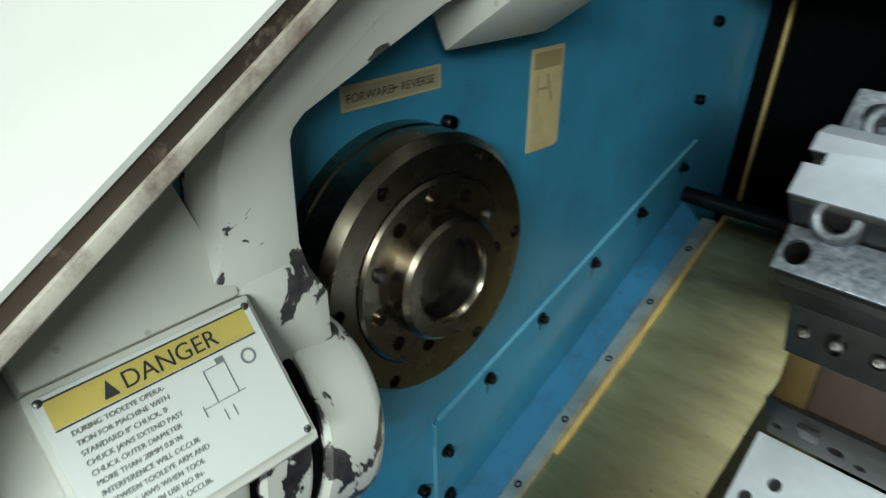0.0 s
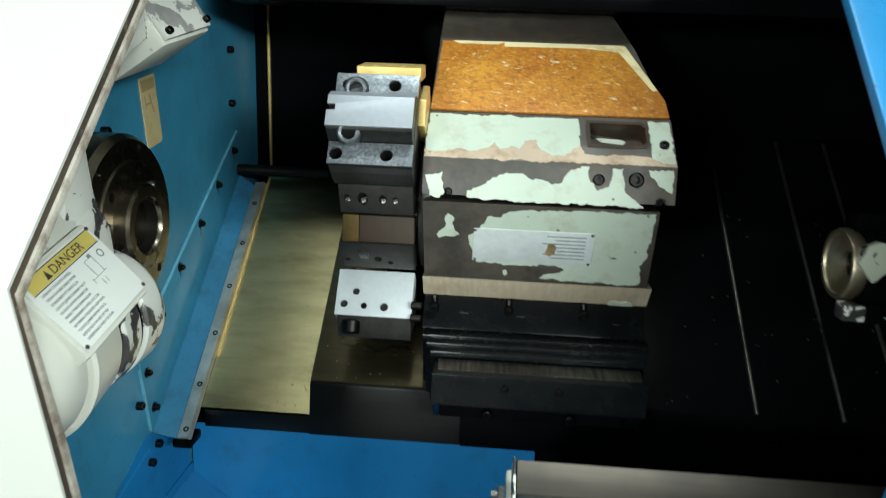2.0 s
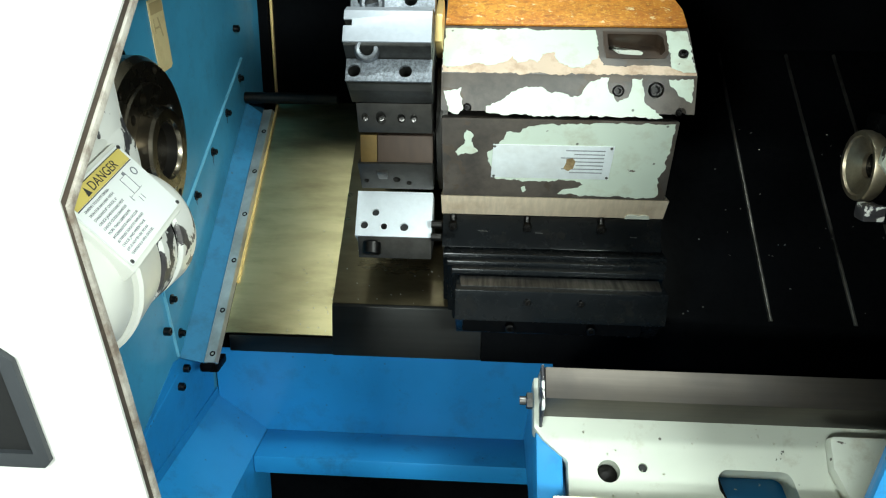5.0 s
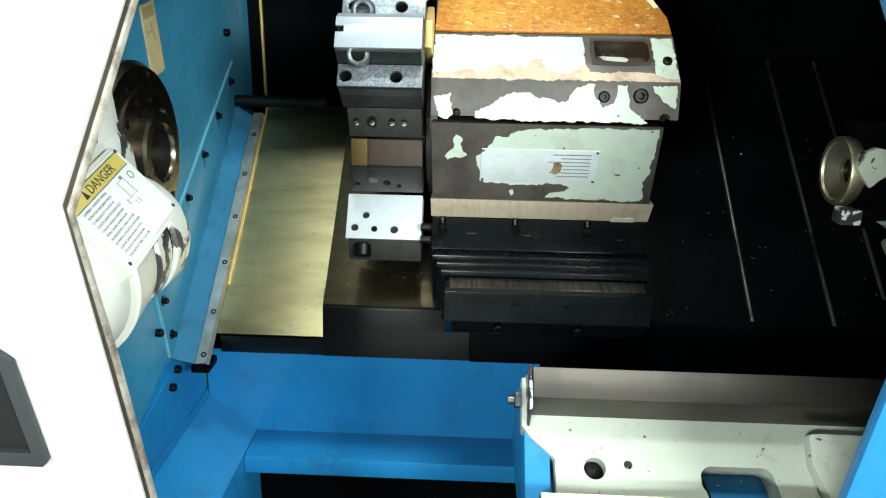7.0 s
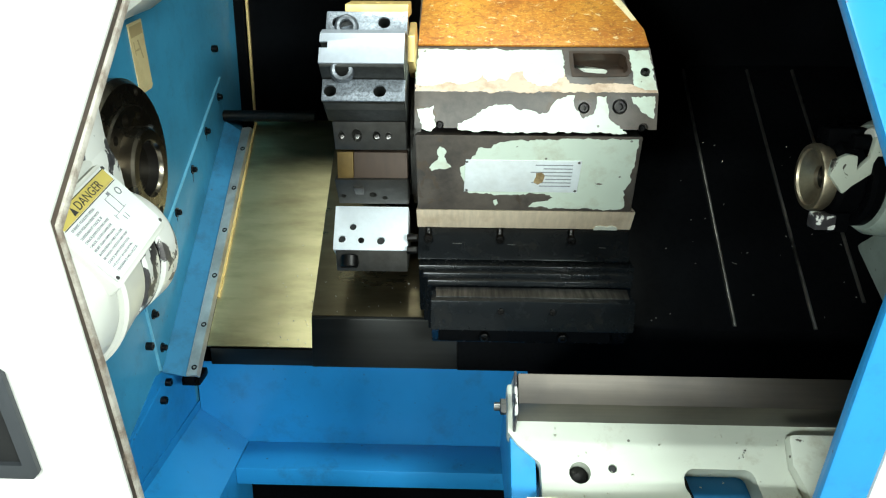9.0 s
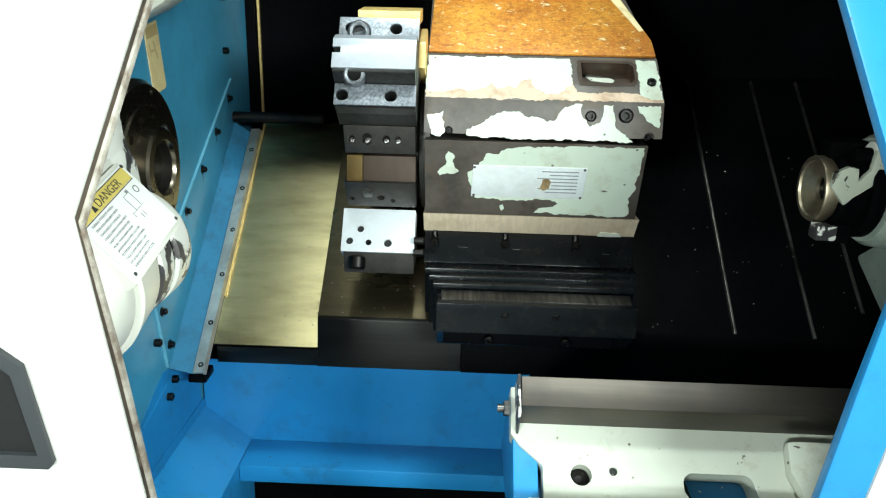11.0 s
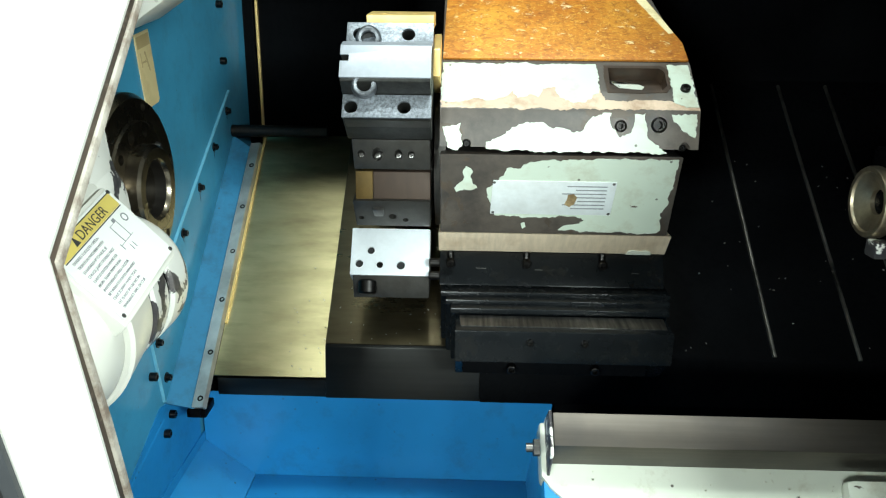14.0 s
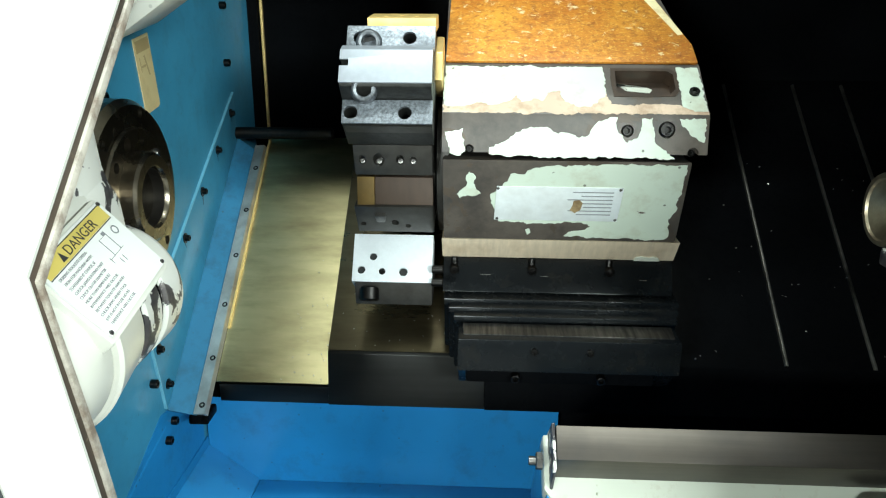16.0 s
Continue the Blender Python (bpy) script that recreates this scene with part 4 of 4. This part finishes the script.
def ragged(points, seed, step=0.0028, amp=0.0018):
    """An outline broken up like the edge of flaked paint."""
    rng = random.Random(seed)
    out = []
    for (a, b), (c, d) in zip(points, points[1:] + points[:1]):
        n = max(1, int(math.hypot(c - a, d - b) / step))
        drift = 0.0
        for i in range(n):
            t = i / n
            drift = 0.6 * drift + rng.uniform(-amp, amp)
            fade = min(1.0, 4 * t, 4 * (1 - t)) if n > 3 else 0.3
            nx, ny = (b - d), (c - a)
            k = drift * fade / max(1e-6, math.hypot(nx, ny))
            out.append((a + (c - a) * t + nx * k, b + (d - b) * t + ny * k))
    return out


def film(name, points, o, down, out, height, x0, x1, material, parent, seed, lift=0.0002, label="", taper=0.0):
    """A skin of paint on a face; points give shares of its width and of its height from the top."""
    pts = [(v * height, x0 + u * (x1 - x0 - taper * v)) for u, v in points]
    return part(name, slab(ragged(pts, seed), o, down, (1, 0, 0), out, lift - 0.0006, lift + 0.0004), material, parent, label)


HF1, HF2, HF3 = (HL - TL).length, (HG - HL).length + 0.003, (HM - o3).length
film("primer_band", [(0.002, 0.50), (0.3, 0.50), (0.62, 0.50), (0.64, 0.80), (0.89, 0.80), (0.998, 0.92), (0.998, 0.985), (0.002, 0.985)], TL, fd1, fn1, HF1, HX0, HX1, IRON_PALE, upper_case, 3, 0.0001, "rubbed rusty primer along the edge")
film("paint_skin", [(0.004, 0.04), (0.62, 0.04), (0.625, 0.25), (0.62, 0.66), (0.56, 0.86), (0.51, 0.86), (0.465, 0.76), (0.45, 0.54), (0.40, 0.58), (0.38, 0.76), (0.345, 0.70), (0.30, 0.78), (0.28, 0.62), (0.25, 0.76), (0.19, 0.84), (0.13, 0.79), (0.07, 0.87), (0.004, 0.84)],
     TL, fd1, fn1, HF1, HX0, HX1, MINT, upper_case, 5, 0.0006, "mint enamel left on the iron")
film("paint_skin", [(0.905, 0.04), (0.99, 0.04), (0.996, 0.93), (0.93, 0.89), (0.905, 0.84)], TL, fd1, fn1, HF1, HX0, HX1, MINT, upper_case, 6, 0.0006, "mint enamel left on the iron")
film("paint_skin", [(0.01, 0.42), (0.08, 0.33), (0.09, 0.82), (0.06, 0.97), (0.03, 0.90)], HL, fd2, fn2, HF2, HX0, HX1, MINT, upper_case, 7, 0.0003, "mint enamel left on the iron")
film("paint_skin", [(0.18, 0.92), (0.18, 0.76), (0.24, 0.62), (0.28, 0.41), (0.33, 0.30), (0.40, 0.29), (0.42, 0.39), (0.47, 0.41), (0.51, 0.51), (0.55, 0.48), (0.57, 0.29), (0.59, 0.14), (0.63, 0.06), (0.66, 0.06), (0.665, 0.40), (0.70, 0.62), (0.74, 0.50), (0.75, 0.08), (0.79, 0.06), (0.80, 0.50), (0.83, 0.74), (0.88, 0.97), (0.70, 0.97), (0.50, 0.96), (0.30, 0.93)],
     HL, fd2, fn2, HF2, HX0, HX1, MINT, upper_case, 8, 0.0003, "mint enamel left on the iron")
film("paint_skin", [(0.89, 0.08), (0.985, 0.06), (0.99, 0.32), (0.985, 0.60), (0.965, 0.56), (0.93, 0.42), (0.90, 0.25)], HL, fd2, fn2, HF2, HX0, HX1, MINT, upper_case, 9, 0.0003, "mint enamel left on the iron")
film("paint_skin", [(0.27, 0.25), (0.28, 0.16), (0.34, 0.16), (0.37, 0.09), (0.44, 0.06), (0.69, 0.03), (0.985, 0.03), (0.99, 0.30), (0.99, 0.58), (0.965, 0.69), (0.985, 0.92), (0.97, 0.96), (0.75, 0.96), (0.53, 0.94), (0.55, 0.88), (0.62, 0.85), (0.65, 0.79), (0.60, 0.75), (0.41, 0.77), (0.24, 0.75), (0.20, 0.41), (0.24, 0.33)],
     o3, fd3, fn3, HF3, HX0, HX1 - 0.017, MINT, lower_case, 10, 0.0003, "mint enamel left on the iron")
film("paint_skin", [(0.11, 0.14), (0.14, 0.20), (0.13, 0.28), (0.16, 0.40), (0.07, 0.46), (0.06, 0.41), (0.10, 0.31)], o3, fd3, fn3, HF3, HX0, HX1 - 0.017, MINT, lower_case, 11, 0.0003, "mint enamel left on the iron")
film("paint_skin", [(0.36, 0.86), (0.375, 0.84), (0.385, 0.90), (0.37, 0.93)], o3, fd3, fn3, HF3, HX0, HX1 - 0.017, MINT, lower_case, 12, 0.0003, "mint enamel left on the iron")

tagp = thing("instruction_plate", tuple(o3 + Vector((0.57, 0, 0))), "scratched silver plate with worn fine print", "label plate")
part("plate", slab([(0.043, 0.489 + DX), (0.043, 0.656 + DX), (0.103, 0.655 + DX), (0.103, 0.487 + DX)], o3, fd3, (1, 0, 0), fn3, 0.0004, 0.0022, 0.0005), PLATE, tagp)
rows = []
for i in range(7):
    w = (0.052, 0.040, 0.058, 0.050, 0.036, 0.056, 0.044)[i]
    rows.append(slab([(0.050 + i * 0.0066, 0.642 - w), (0.050 + i * 0.0066, 0.644), (0.0518 + i * 0.0066, 0.644), (0.0518 + i * 0.0066, 0.642 - w)], o3, fd3, (1, 0, 0), fn3, 0.0015, 0.0025))
part("fine_print", join(*rows), GREYINK, tagp)
part("rust_mark", slab([(0.066, 0.592), (0.064, 0.600), (0.070, 0.605), (0.082, 0.603), (0.088, 0.596), (0.083, 0.589), (0.073, 0.592)], o3, fd3, (1, 0, 0), fn3, 0.0016, 0.0026), paint("brown_stain", (0.36, 0.26, 0.13), 0.5, 0.3, (0.12, 0.07, 0.03), 0.45, 0.6, 0.8), tagp)
for q in (0.491, 0.652):
    for p in (0.046, 0.100):
        put("rivet", RIVET, tagp, oriented(o3 + fd3 * p + fn3 * 0.0022 + Vector((q + DX, 0, 0)), fn3))

slide = thing("slide_covers", (0.58, -0.40, -0.20), "stack of black telescopic slide covers under the turret housing", "slide cover")
face_b = slab([(HX0 - 0.001, 0), (HX1 - 0.004, 0), (HX1 - 0.006, -0.052), (HX0 - 0.001, -0.052)], (0, -0.349, -0.1545), (1, 0, 0), Vector((0, 0.55, 0.835)), Vector((0, -0.835, 0.55)), -0.10, 0.0, 0.002)
fixed = part("clamp_plate", face_b, BLACK_PLATE, slide)
bn = Vector((0, -0.835, 0.55))
for x in (0.432, 0.545, 0.657):
    put("cap_screw", SCREW_M, fixed, oriented((x + DX, -0.357, -0.168), Vector((0, -0.62, -0.10)), (1, 0, 0)))
clamp_up = Vector((0, 0.55, 0.835))
for x, w, q in ((0.470, 0.015, -0.026), (0.557, 0.012, -0.027), (0.700, 0.010, -0.030)):
    part("scratch", slab([(x, q), (x + w, q - 0.0004), (x + w, q + 0.0006), (x, q + 0.0008)], (0, -0.349, -0.1545), (1, 0, 0), clamp_up, bn, -0.0004, 0.0005), SCREW_LIT, fixed, "bright scratch in the black paint")
for x in (0.432, 0.545, 0.657):
    part("spring_stud", join(*[turned([(-0.004, 0), (-0.004, 0.0044), (0.0, 0.0052), (0.004, 0.0044), (0.004, 0)], Vector((x + DX, -0.3535, -0.1565 - 0.0045 * k)), (0, -0.3, -1), 14) for k in range(2)]), SCREW, fixed)
steps = [(-0.400, -0.2000), (-0.417, -0.2060), (-0.434, -0.2120), (-0.482, -0.2255)]
back = -0.366
for i, (y, z) in enumerate(steps):
    x0, x1 = HX0 + 0.002 + 0.0075 * i, HX1 - 0.002 - 0.0045 * i
    lip = 0.0075 if i < 3 else 0.046
    prof = [(y, z), (y - 0.0005, z - lip), (y + 0.010, z - lip - 0.004), (back, z - 0.09), (back, z + 0.0015)]
    part("cover_plate", prism(prof, x0, x1, 0.0018), BLACK_PLATE, slide)
    back = y + 0.006
part("wiped_strip", quad_slab([(HX0 + 0.032, -0.468, -0.2235), (HX1 - 0.022, -0.468, -0.2235), (HX1 - 0.020, -0.4355, -0.2218), (HX0 + 0.030, -0.4355, -0.2218)], 0.002), STREAK, slide, "plate wiped in light streaks")
for x in (0.543, 0.617):
    put("screw", SCREW_S, slide, oriented((x + DX, -0.483, -0.240), (0, -1, 0)))
saddle = part("saddle", prism([(-0.474, -0.262), (-0.468, -0.296), (-0.385, -0.310), (-0.15, -0.24), (-0.15, -0.19), (-0.33, -0.215)], HX0 + 0.035, HX1 - 0.045, 0.004), BLACK, slide)
for x in (0.52, 0.635):
    put("screw", SCREW_M, saddle, oriented((x + DX, -0.470, -0.283), (0, -1, -0.2)))

CARRIAGE = Vector((-0.005, 0.0373, -0.0118))   # where the carriage stands on its two slides
for ob in (turret, house, tagp, slide):
    ob.location += CARRIAGE

# ---- tailstock and its ways ----
R0 = Vector((-0.002, -0.590, -0.276))


def tail(x, s, h=0.0):
    return R0 + SL * s + SN * h + Vector((x, 0, 0))


tbed = thing("tailstock_bed", tuple(tail(0.78, -0.08, -0.05)), "pale green cast tailstock bed with ground steel ways", "machine bed")
part("rear_way", slab([(0, 0), (-0.040, 0), (-0.046, -0.050), (0.004, -0.050)], R0, SL, SN, (1, 0, 0), 0.556, 1.30, 0.0015), WAY, tbed, "ground steel way with dark side")
part("front_way", slab([(-0.152, -0.004), (-0.200, -0.004), (-0.200, -0.055), (-0.150, -0.055)], R0, SL, SN, (1, 0, 0), 0.562, 1.30, 0.0015), metal("oil_gilt_way", (0.50, 0.42, 0.26), 0.28, 0.2, (1, 25, 25), 8), tbed, "oily ground front way")
web = slab([(0.006, 0.545), (0.006, 1.30), (-0.21, 1.30), (-0.21, 0.585), (-0.100, 0.585), (-0.075, 0.556), (-0.060, 0.545)], R0, SL, (1, 0, 0), SN, -0.085, -0.0505, 0.004)
hole1 = rod(tail(0.634, -0.110, -0.075), tail(0.634, -0.110, -0.04), 0.0135, 28)
hole2 = rod(tail(0.675, -0.104, -0.066), tail(0.675, -0.104, -0.04), 0.0055, 20)
slot = slab([(-0.106, 0.766), (-0.102, 0.772), (-0.102, 0.838), (-0.104, 0.845), (-0.109, 0.849), (-0.150, 0.858), (-0.150, 0.772), (-0.132, 0.766), (-0.126, 0.762), (-0.112, 0.762)], R0, SL, (1, 0, 0), SN, -0.10, -0.03, 0.004)
part("web", cut(web, hole1, hole2, slot), TAILCAST, tbed)
part("well", slab([(-0.09, 0.75), (-0.09, 0.89), (-0.19, 0.89), (-0.19, 0.75)], R0, SL, (1, 0, 0), SN, -0.135, -0.13), BLUE, tbed, "blue paint seen through the slot")
part("slot_dirt", slab([(-0.100, 0.756), (-0.104, 0.772), (-0.120, 0.776), (-0.132, 0.780), (-0.150, 0.776), (-0.150, 0.756)], R0, SL, (1, 0, 0), SN, -0.128, -0.075, 0.004), BLACK_PLATE, tbed, "black caked dirt in the slot corner")
part("raised_rib", slab([(-0.060, 0.893), (-0.060, 0.97), (-0.15, 1.00), (-0.15, 0.905), (-0.10, 0.890)], R0, SL, (1, 0, 0), SN, -0.052, -0.030, 0.010), TAILCAST, tbed)
part("end_cheek", slab([(0.004, -0.002), (-0.050, -0.002), (-0.062, -0.06), (0.01, -0.06)], R0, SL, SN, (1, 0, 0), 0.5515, 0.5555, 0.002), CHIP_BAND, tbed, "ragged end cheek with flaked paint")
# Near-black fill in the small hole, painting its shade.
part("drill_hole_shade", rod(tail(0.675, -0.104, -0.064), tail(0.675, -0.104, -0.054), 0.0053, 16), HOLE, tbed, "dark fill standing for the shade in the drilled hole")
part("boss_plug", turned([(0, 0), (0, 0.0125), (0.006, 0.0125), (0.008, 0.009), (0.008, 0)], tail(0.634, -0.110, -0.074), SN, 24), SCREW, tbed)
part("left_flange", slab([(-0.055, -0.055), (-0.20, -0.055), (-0.20, -0.12), (0.00, -0.30), (0.02, -0.10)], R0, SL, SN, (1, 0, 0), 0.548, 0.580, 0.003), BLUE_TRIM, tbed, "blue painted end flange")
part("under_box", slab([(0.0, -0.086), (-0.21, -0.086), (-0.21, -0.136), (0.0, -0.40)], R0, SL, SN, (1, 0, 0), 0.581, 1.30), BLUE, tbed)
HEX = smooth(mesh_of("hex_nut", join(turned([(0, 0), (0, 0.0105), (0.007, 0.0105), (0.008, 0.009), (0.008, 0)], (0, 0, 0), (0, 0, 1), 6), rod((0, 0, 0.006), (0, 0, 0.016), 0.0055, 12)), SCREW_LIT))
for s, h in ((-0.030, -0.040),):
    put("hex_nut", HEX, tbed, oriented(tail(0.543, s, h), (-1, 0, 0)))

tailstock = thing("tailstock", (1.1, -0.53, -0.1), "dark oily tailstock with a ground quill and worn green body", "tailstock")
TA = Vector((0.918, -0.506, -0.036))
LUG = paint("flaked_pale_lug", (0.42, 0.44, 0.36), 0.36, 0.08, chip=((0.08, 0.07, 0.055), (0.03, 0.028, 0.025)), chip_lo=0.62, chip_scale=40)
quill = turned([(0.0300, 0.0), (0.0300, 0.0150), (0.0130, 0.0155), (0.0030, 0.0345), (0.0, 0.0360), (0.0, 0.0410), (0.003, 0.0425), (0.014, 0.0425), (0.0145, 0.0395), (0.1, 0.0395), (0.1, 0.0)], TA, (1, 0, 0), 64)
part("quill", quill, metal("ground_quill_steel", (0.50, 0.42, 0.30), 0.42, 0.25, (1, 1, 1), 120, (0.10, 0.08, 0.05), 0.45, 0.7, 0.6), tailstock, "bright ground quill with a tapered socket")
part("clamp_collar", join(turned([(0.018, 0.0), (0.018, 0.044), (0.024, 0.049), (0.046, 0.049), (0.0498, 0.046), (0.0498, 0)], TA, (1, 0, 0), 48),
                          box(TA.x + 0.010, TA.x + 0.060, TA.y - 0.012, TA.y + 0.022, TA.z + 0.036, TA.z + 0.064, 0.006),
                          box(TA.x + 0.014, TA.x + 0.040, TA.y - 0.040, TA.y - 0.012, TA.z - 0.062, TA.z - 0.036, 0.004)), BLACK, tailstock, "black clamp collar")
# Near-black disc paints the shade deep in the quill socket.
part("socket_shade", rod(TA + Vector((0.0235, 0, 0)), TA + Vector((0.0295, 0, 0)), 0.0148, 24), HOLE, tailstock, "dark disc standing for the shade in the socket")
part("flag", slab([(0.016, 0.012), (0.018, 0.030), (0.034, 0.038), (0.045, 0.036), (0.047, 0.020), (0.060, 0.034), (0.063, 0.058), (0.076, 0.060), (0.080, 0.040), (0.074, 0.022), (0.050, 0.004), (0.034, -0.010)], TA + Vector((-0.014, -0.046, 0.0)), (1, 0, 0), (0, 0, 1), (0, -1, 0), -0.006, 0.003, 0.0015), LUG, tailstock, "pale painted lug with flaked edges")
part("lower_lug", box(TA.x - 0.004, TA.x + 0.022, TA.y - 0.044, TA.y - 0.020, TA.z - 0.058, TA.z - 0.038, 0.004), CHIP_BAND, tailstock, "chipped clamp lug")
part("guide_bar", rod(TA + Vector((0.03, -0.03, 0.050)), TA + Vector((0.40, -0.03, 0.050)), 0.0095, 20, 0.001), BLACK, tailstock)
part("guide_sleeve", rod(TA + Vector((0.050, -0.03, 0.050)), TA + Vector((0.082, -0.03, 0.050)), 0.0175, 24, 0.002), CAST, tailstock)
part("front_ring", turned([(0.050, 0.0), (0.050, 0.056), (0.054, 0.061), (0.064, 0.061), (0.067, 0.058), (0.067, 0)], TA, (1, 0, 0), 56), BLACK, tailstock)
part("body", join(turned([(0.0672, 0), (0.0672, 0.066), (0.076, 0.072), (0.120, 0.078), (0.45, 0.084), (0.45, 0)], TA, (1, 0, 0), 48), prism([(-0.60, -0.10), (-0.46, -0.10), (-0.36, -0.17), (-0.52, -0.262), (-0.64, -0.262)], TA.x + 0.15, TA.x + 0.45, 0.012)), TAILDARK, tailstock)
part("pedestal", slab([(0.03, 0.0), (-0.12, 0.0), (-0.10, 0.08), (0.03, 0.13)], R0, SL, SN, (1, 0, 0), 1.03, 1.30, 0.012), TAILCAST, tailstock)
part("wiper", slab([(0.02, 0.001), (-0.05, 0.001), (-0.045, 0.030), (0.015, 0.034)], R0, SL, SN, (1, 0, 0), 0.985, 1.0295, 0.004), BLACK, tailstock)

# ---- door and frame ----
DK = [(-0.292, 0.628), (-0.908, 0.010), (-0.876, -0.145), (-0.824, -0.40), (-0.783, -0.60)]


def shell(points, t):
    """A folded sheet: the (y, z) line points and the same set back by t."""
    back = []
    for i, p in enumerate(points):
        a, b = Vector(points[max(0, i - 1)]), Vector(points[min(len(points) - 1, i + 1)])
        d = (b - a).normalized()
        n = Vector((-d.y, d.x))
        prev = (Vector(p) - a).normalized() if i else d
        k = 1 / max(0.5, abs(Vector((-prev.y, prev.x)).dot(n)))
        back.append(tuple(Vector(p) + n * t * k))
    return list(points) + back[::-1]


door = thing("sliding_door", (-0.1, -0.85, 0.0), "cream enamelled sliding door with a soiled rim", "door")
skin = shell(DK, 0.003)
part("skin", prism(skin, -0.60, 0.1690, 0.0), WHITE, door)


def set_in(t):
    """The door's line, set back by t behind its outer face."""
    return [tuple(p) for p in shell(DK, t)[:len(DK) - 1:-1]]


part("edge_channel", prism(shell(set_in(0.0032), 0.0085), 0.1640, 0.1676), CHANNEL, door, "dark greasy channel along the door's edge")
part("rim", prism(shell(set_in(0.0118), 0.0080), 0.1600, 0.1702, 0.0008), RIM, door, "soiled cream inner rim")
part("stiffener", prism(shell(set_in(0.0202), 0.012), 0.1460, 0.1495), RIM, door)
HD = Vector((0, 0.2024, -0.9793)).normalized()
HN = Vector((0, -0.9793, -0.2024)).normalized()
HO = Vector((-0.218, -0.8823, -0.1144))
rim_h = cut(slab([(0.10, 0.0), (0.290, 0.0), (0.310, 0.020), (0.310, 0.136), (0.303, 0.144), (0.10, 0.144)], HO, (1, 0, 0), HD, HN, 0.0, 0.0060, 0.0016),
            slab([(0.09, 0.017), (0.285, 0.017), (0.297, 0.030), (0.297, 0.126), (0.09, 0.126)], HO, (1, 0, 0), HD, HN, -0.01, 0.02))
hnd = part("handle", rim_h, RUBBER, door, "grey plastic recessed pull")
# Flat near-black sheet stands in for the shaded recess of the pull.
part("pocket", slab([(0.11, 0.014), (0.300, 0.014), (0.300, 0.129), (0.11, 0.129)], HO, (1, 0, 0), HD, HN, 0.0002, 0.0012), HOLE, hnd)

jamb = thing("door_frame", (0.85, -0.85, 0.0), "bright blue enamelled frame beside the opening", "door frame")
part("inner_face", prism(shell([(y + 0.001, z) for y, z in DK], 0.012), 0.813, 0.856, 0.003), BLUE_TRIM, jamb)
part("outer_panel", prism(shell(DK, 0.020), 0.8565, 1.44, 0.002), WHITE, jamb, "cream side panel")
structure("front_skirt", box(-0.60, 1.44, -0.790, -0.770, -ZO, -0.605), WHITE, "cream skirt panel of the lathe", "panel")
# Unseen panel, added to keep stray light out behind the door.
structure("cabin_front_left", box(-0.62, -0.0205, -0.25, -0.23, -0.95, 0.62), BLACK, "unseen black panel added to close the cabin against stray light", "panel")

# ---- unseen workshop, added round the machine for bounce and reflections ----
structure("floor", box(-5, 6, -6, 3, -ZO - 0.1, -ZO), CONCRETE, "unseen grey concrete workshop floor", "floor")
structure("ceiling", box(-5, 6, -6, 3, 2.35, 2.45), PLASTER, "unseen pale workshop ceiling", "ceiling")
for nm, b in (("wall_north", (-5, 6, 3, 3.1)), ("wall_south", (-5, 6, -6.1, -6)), ("wall_west", (-5.1, -5, -6, 3)), ("wall_east", (6, 6.1, -6, 3))):
    structure(nm, box(b[0], b[1], b[2], b[3], -ZO, 2.35), PLASTER, "unseen pale workshop wall", "wall")

# ---- swarf ----


def swarf(count, seed):
    """Small curled metal chips lying on the covers."""
    rng = random.Random(seed)
    bm = bmesh.new()
    spots = []
    for _ in range(count):
        k = rng.random()
        if k < 0.55:
            o = Vector((rng.uniform(0.50, 1.20), -0.327, -0.320)) + SL * rng.uniform(0.0, 0.42) + SN * 0.0012
        elif k < 0.70:
            o = Vector((rng.uniform(0.245, 0.44), -0.323, -0.316)) + SL * rng.uniform(0.0, 0.10) + SN * 0.0010
        elif k < 0.84:
            o = bed(rng.uniform(0.16, 0.228), abs(rng.gauss(0, 0.10)) + 0.004, 0.0012)
        else:
            o = tail(rng.uniform(0.60, 0.98), rng.uniform(-0.15, -0.05), -0.0493)
        spots.append(o)
    for o in spots:
        a, n, w = rng.uniform(0, 6.28), rng.uniform(0.0012, 0.0034), rng.uniform(0.0004, 0.0010)
        d = Vector((1, 0, 0)) * math.cos(a) + SL * math.sin(a)
        e = d.cross(SN)
        pts = []
        for i in range(4):
            t = i / 3
            c = o + d * n * t + SN * (0.0012 * math.sin(3.14 * t)) + e * rng.uniform(-0.0006, 0.0006)
            pts.append((bm.verts.new(c + e * w), bm.verts.new(c - e * w), bm.verts.new(c + SN * w * 0.9)))
        for p, q in zip(pts, pts[1:]):
            for i in range(3):
                bm.faces.new((p[i], p[(i + 1) % 3], q[(i + 1) % 3], q[i]))
        bm.faces.new(pts[0])
        bm.faces.new(pts[-1][::-1])
    return bm


chips = solid("swarf", swarf(160, 4), metal("swarf_steel", (0.72, 0.69, 0.6), 0.36, 0.3), (0.6, -0.3, -0.3), "scattered fine metal chips on the oily covers", "metal chips")
chips["kind"] = "stuff"
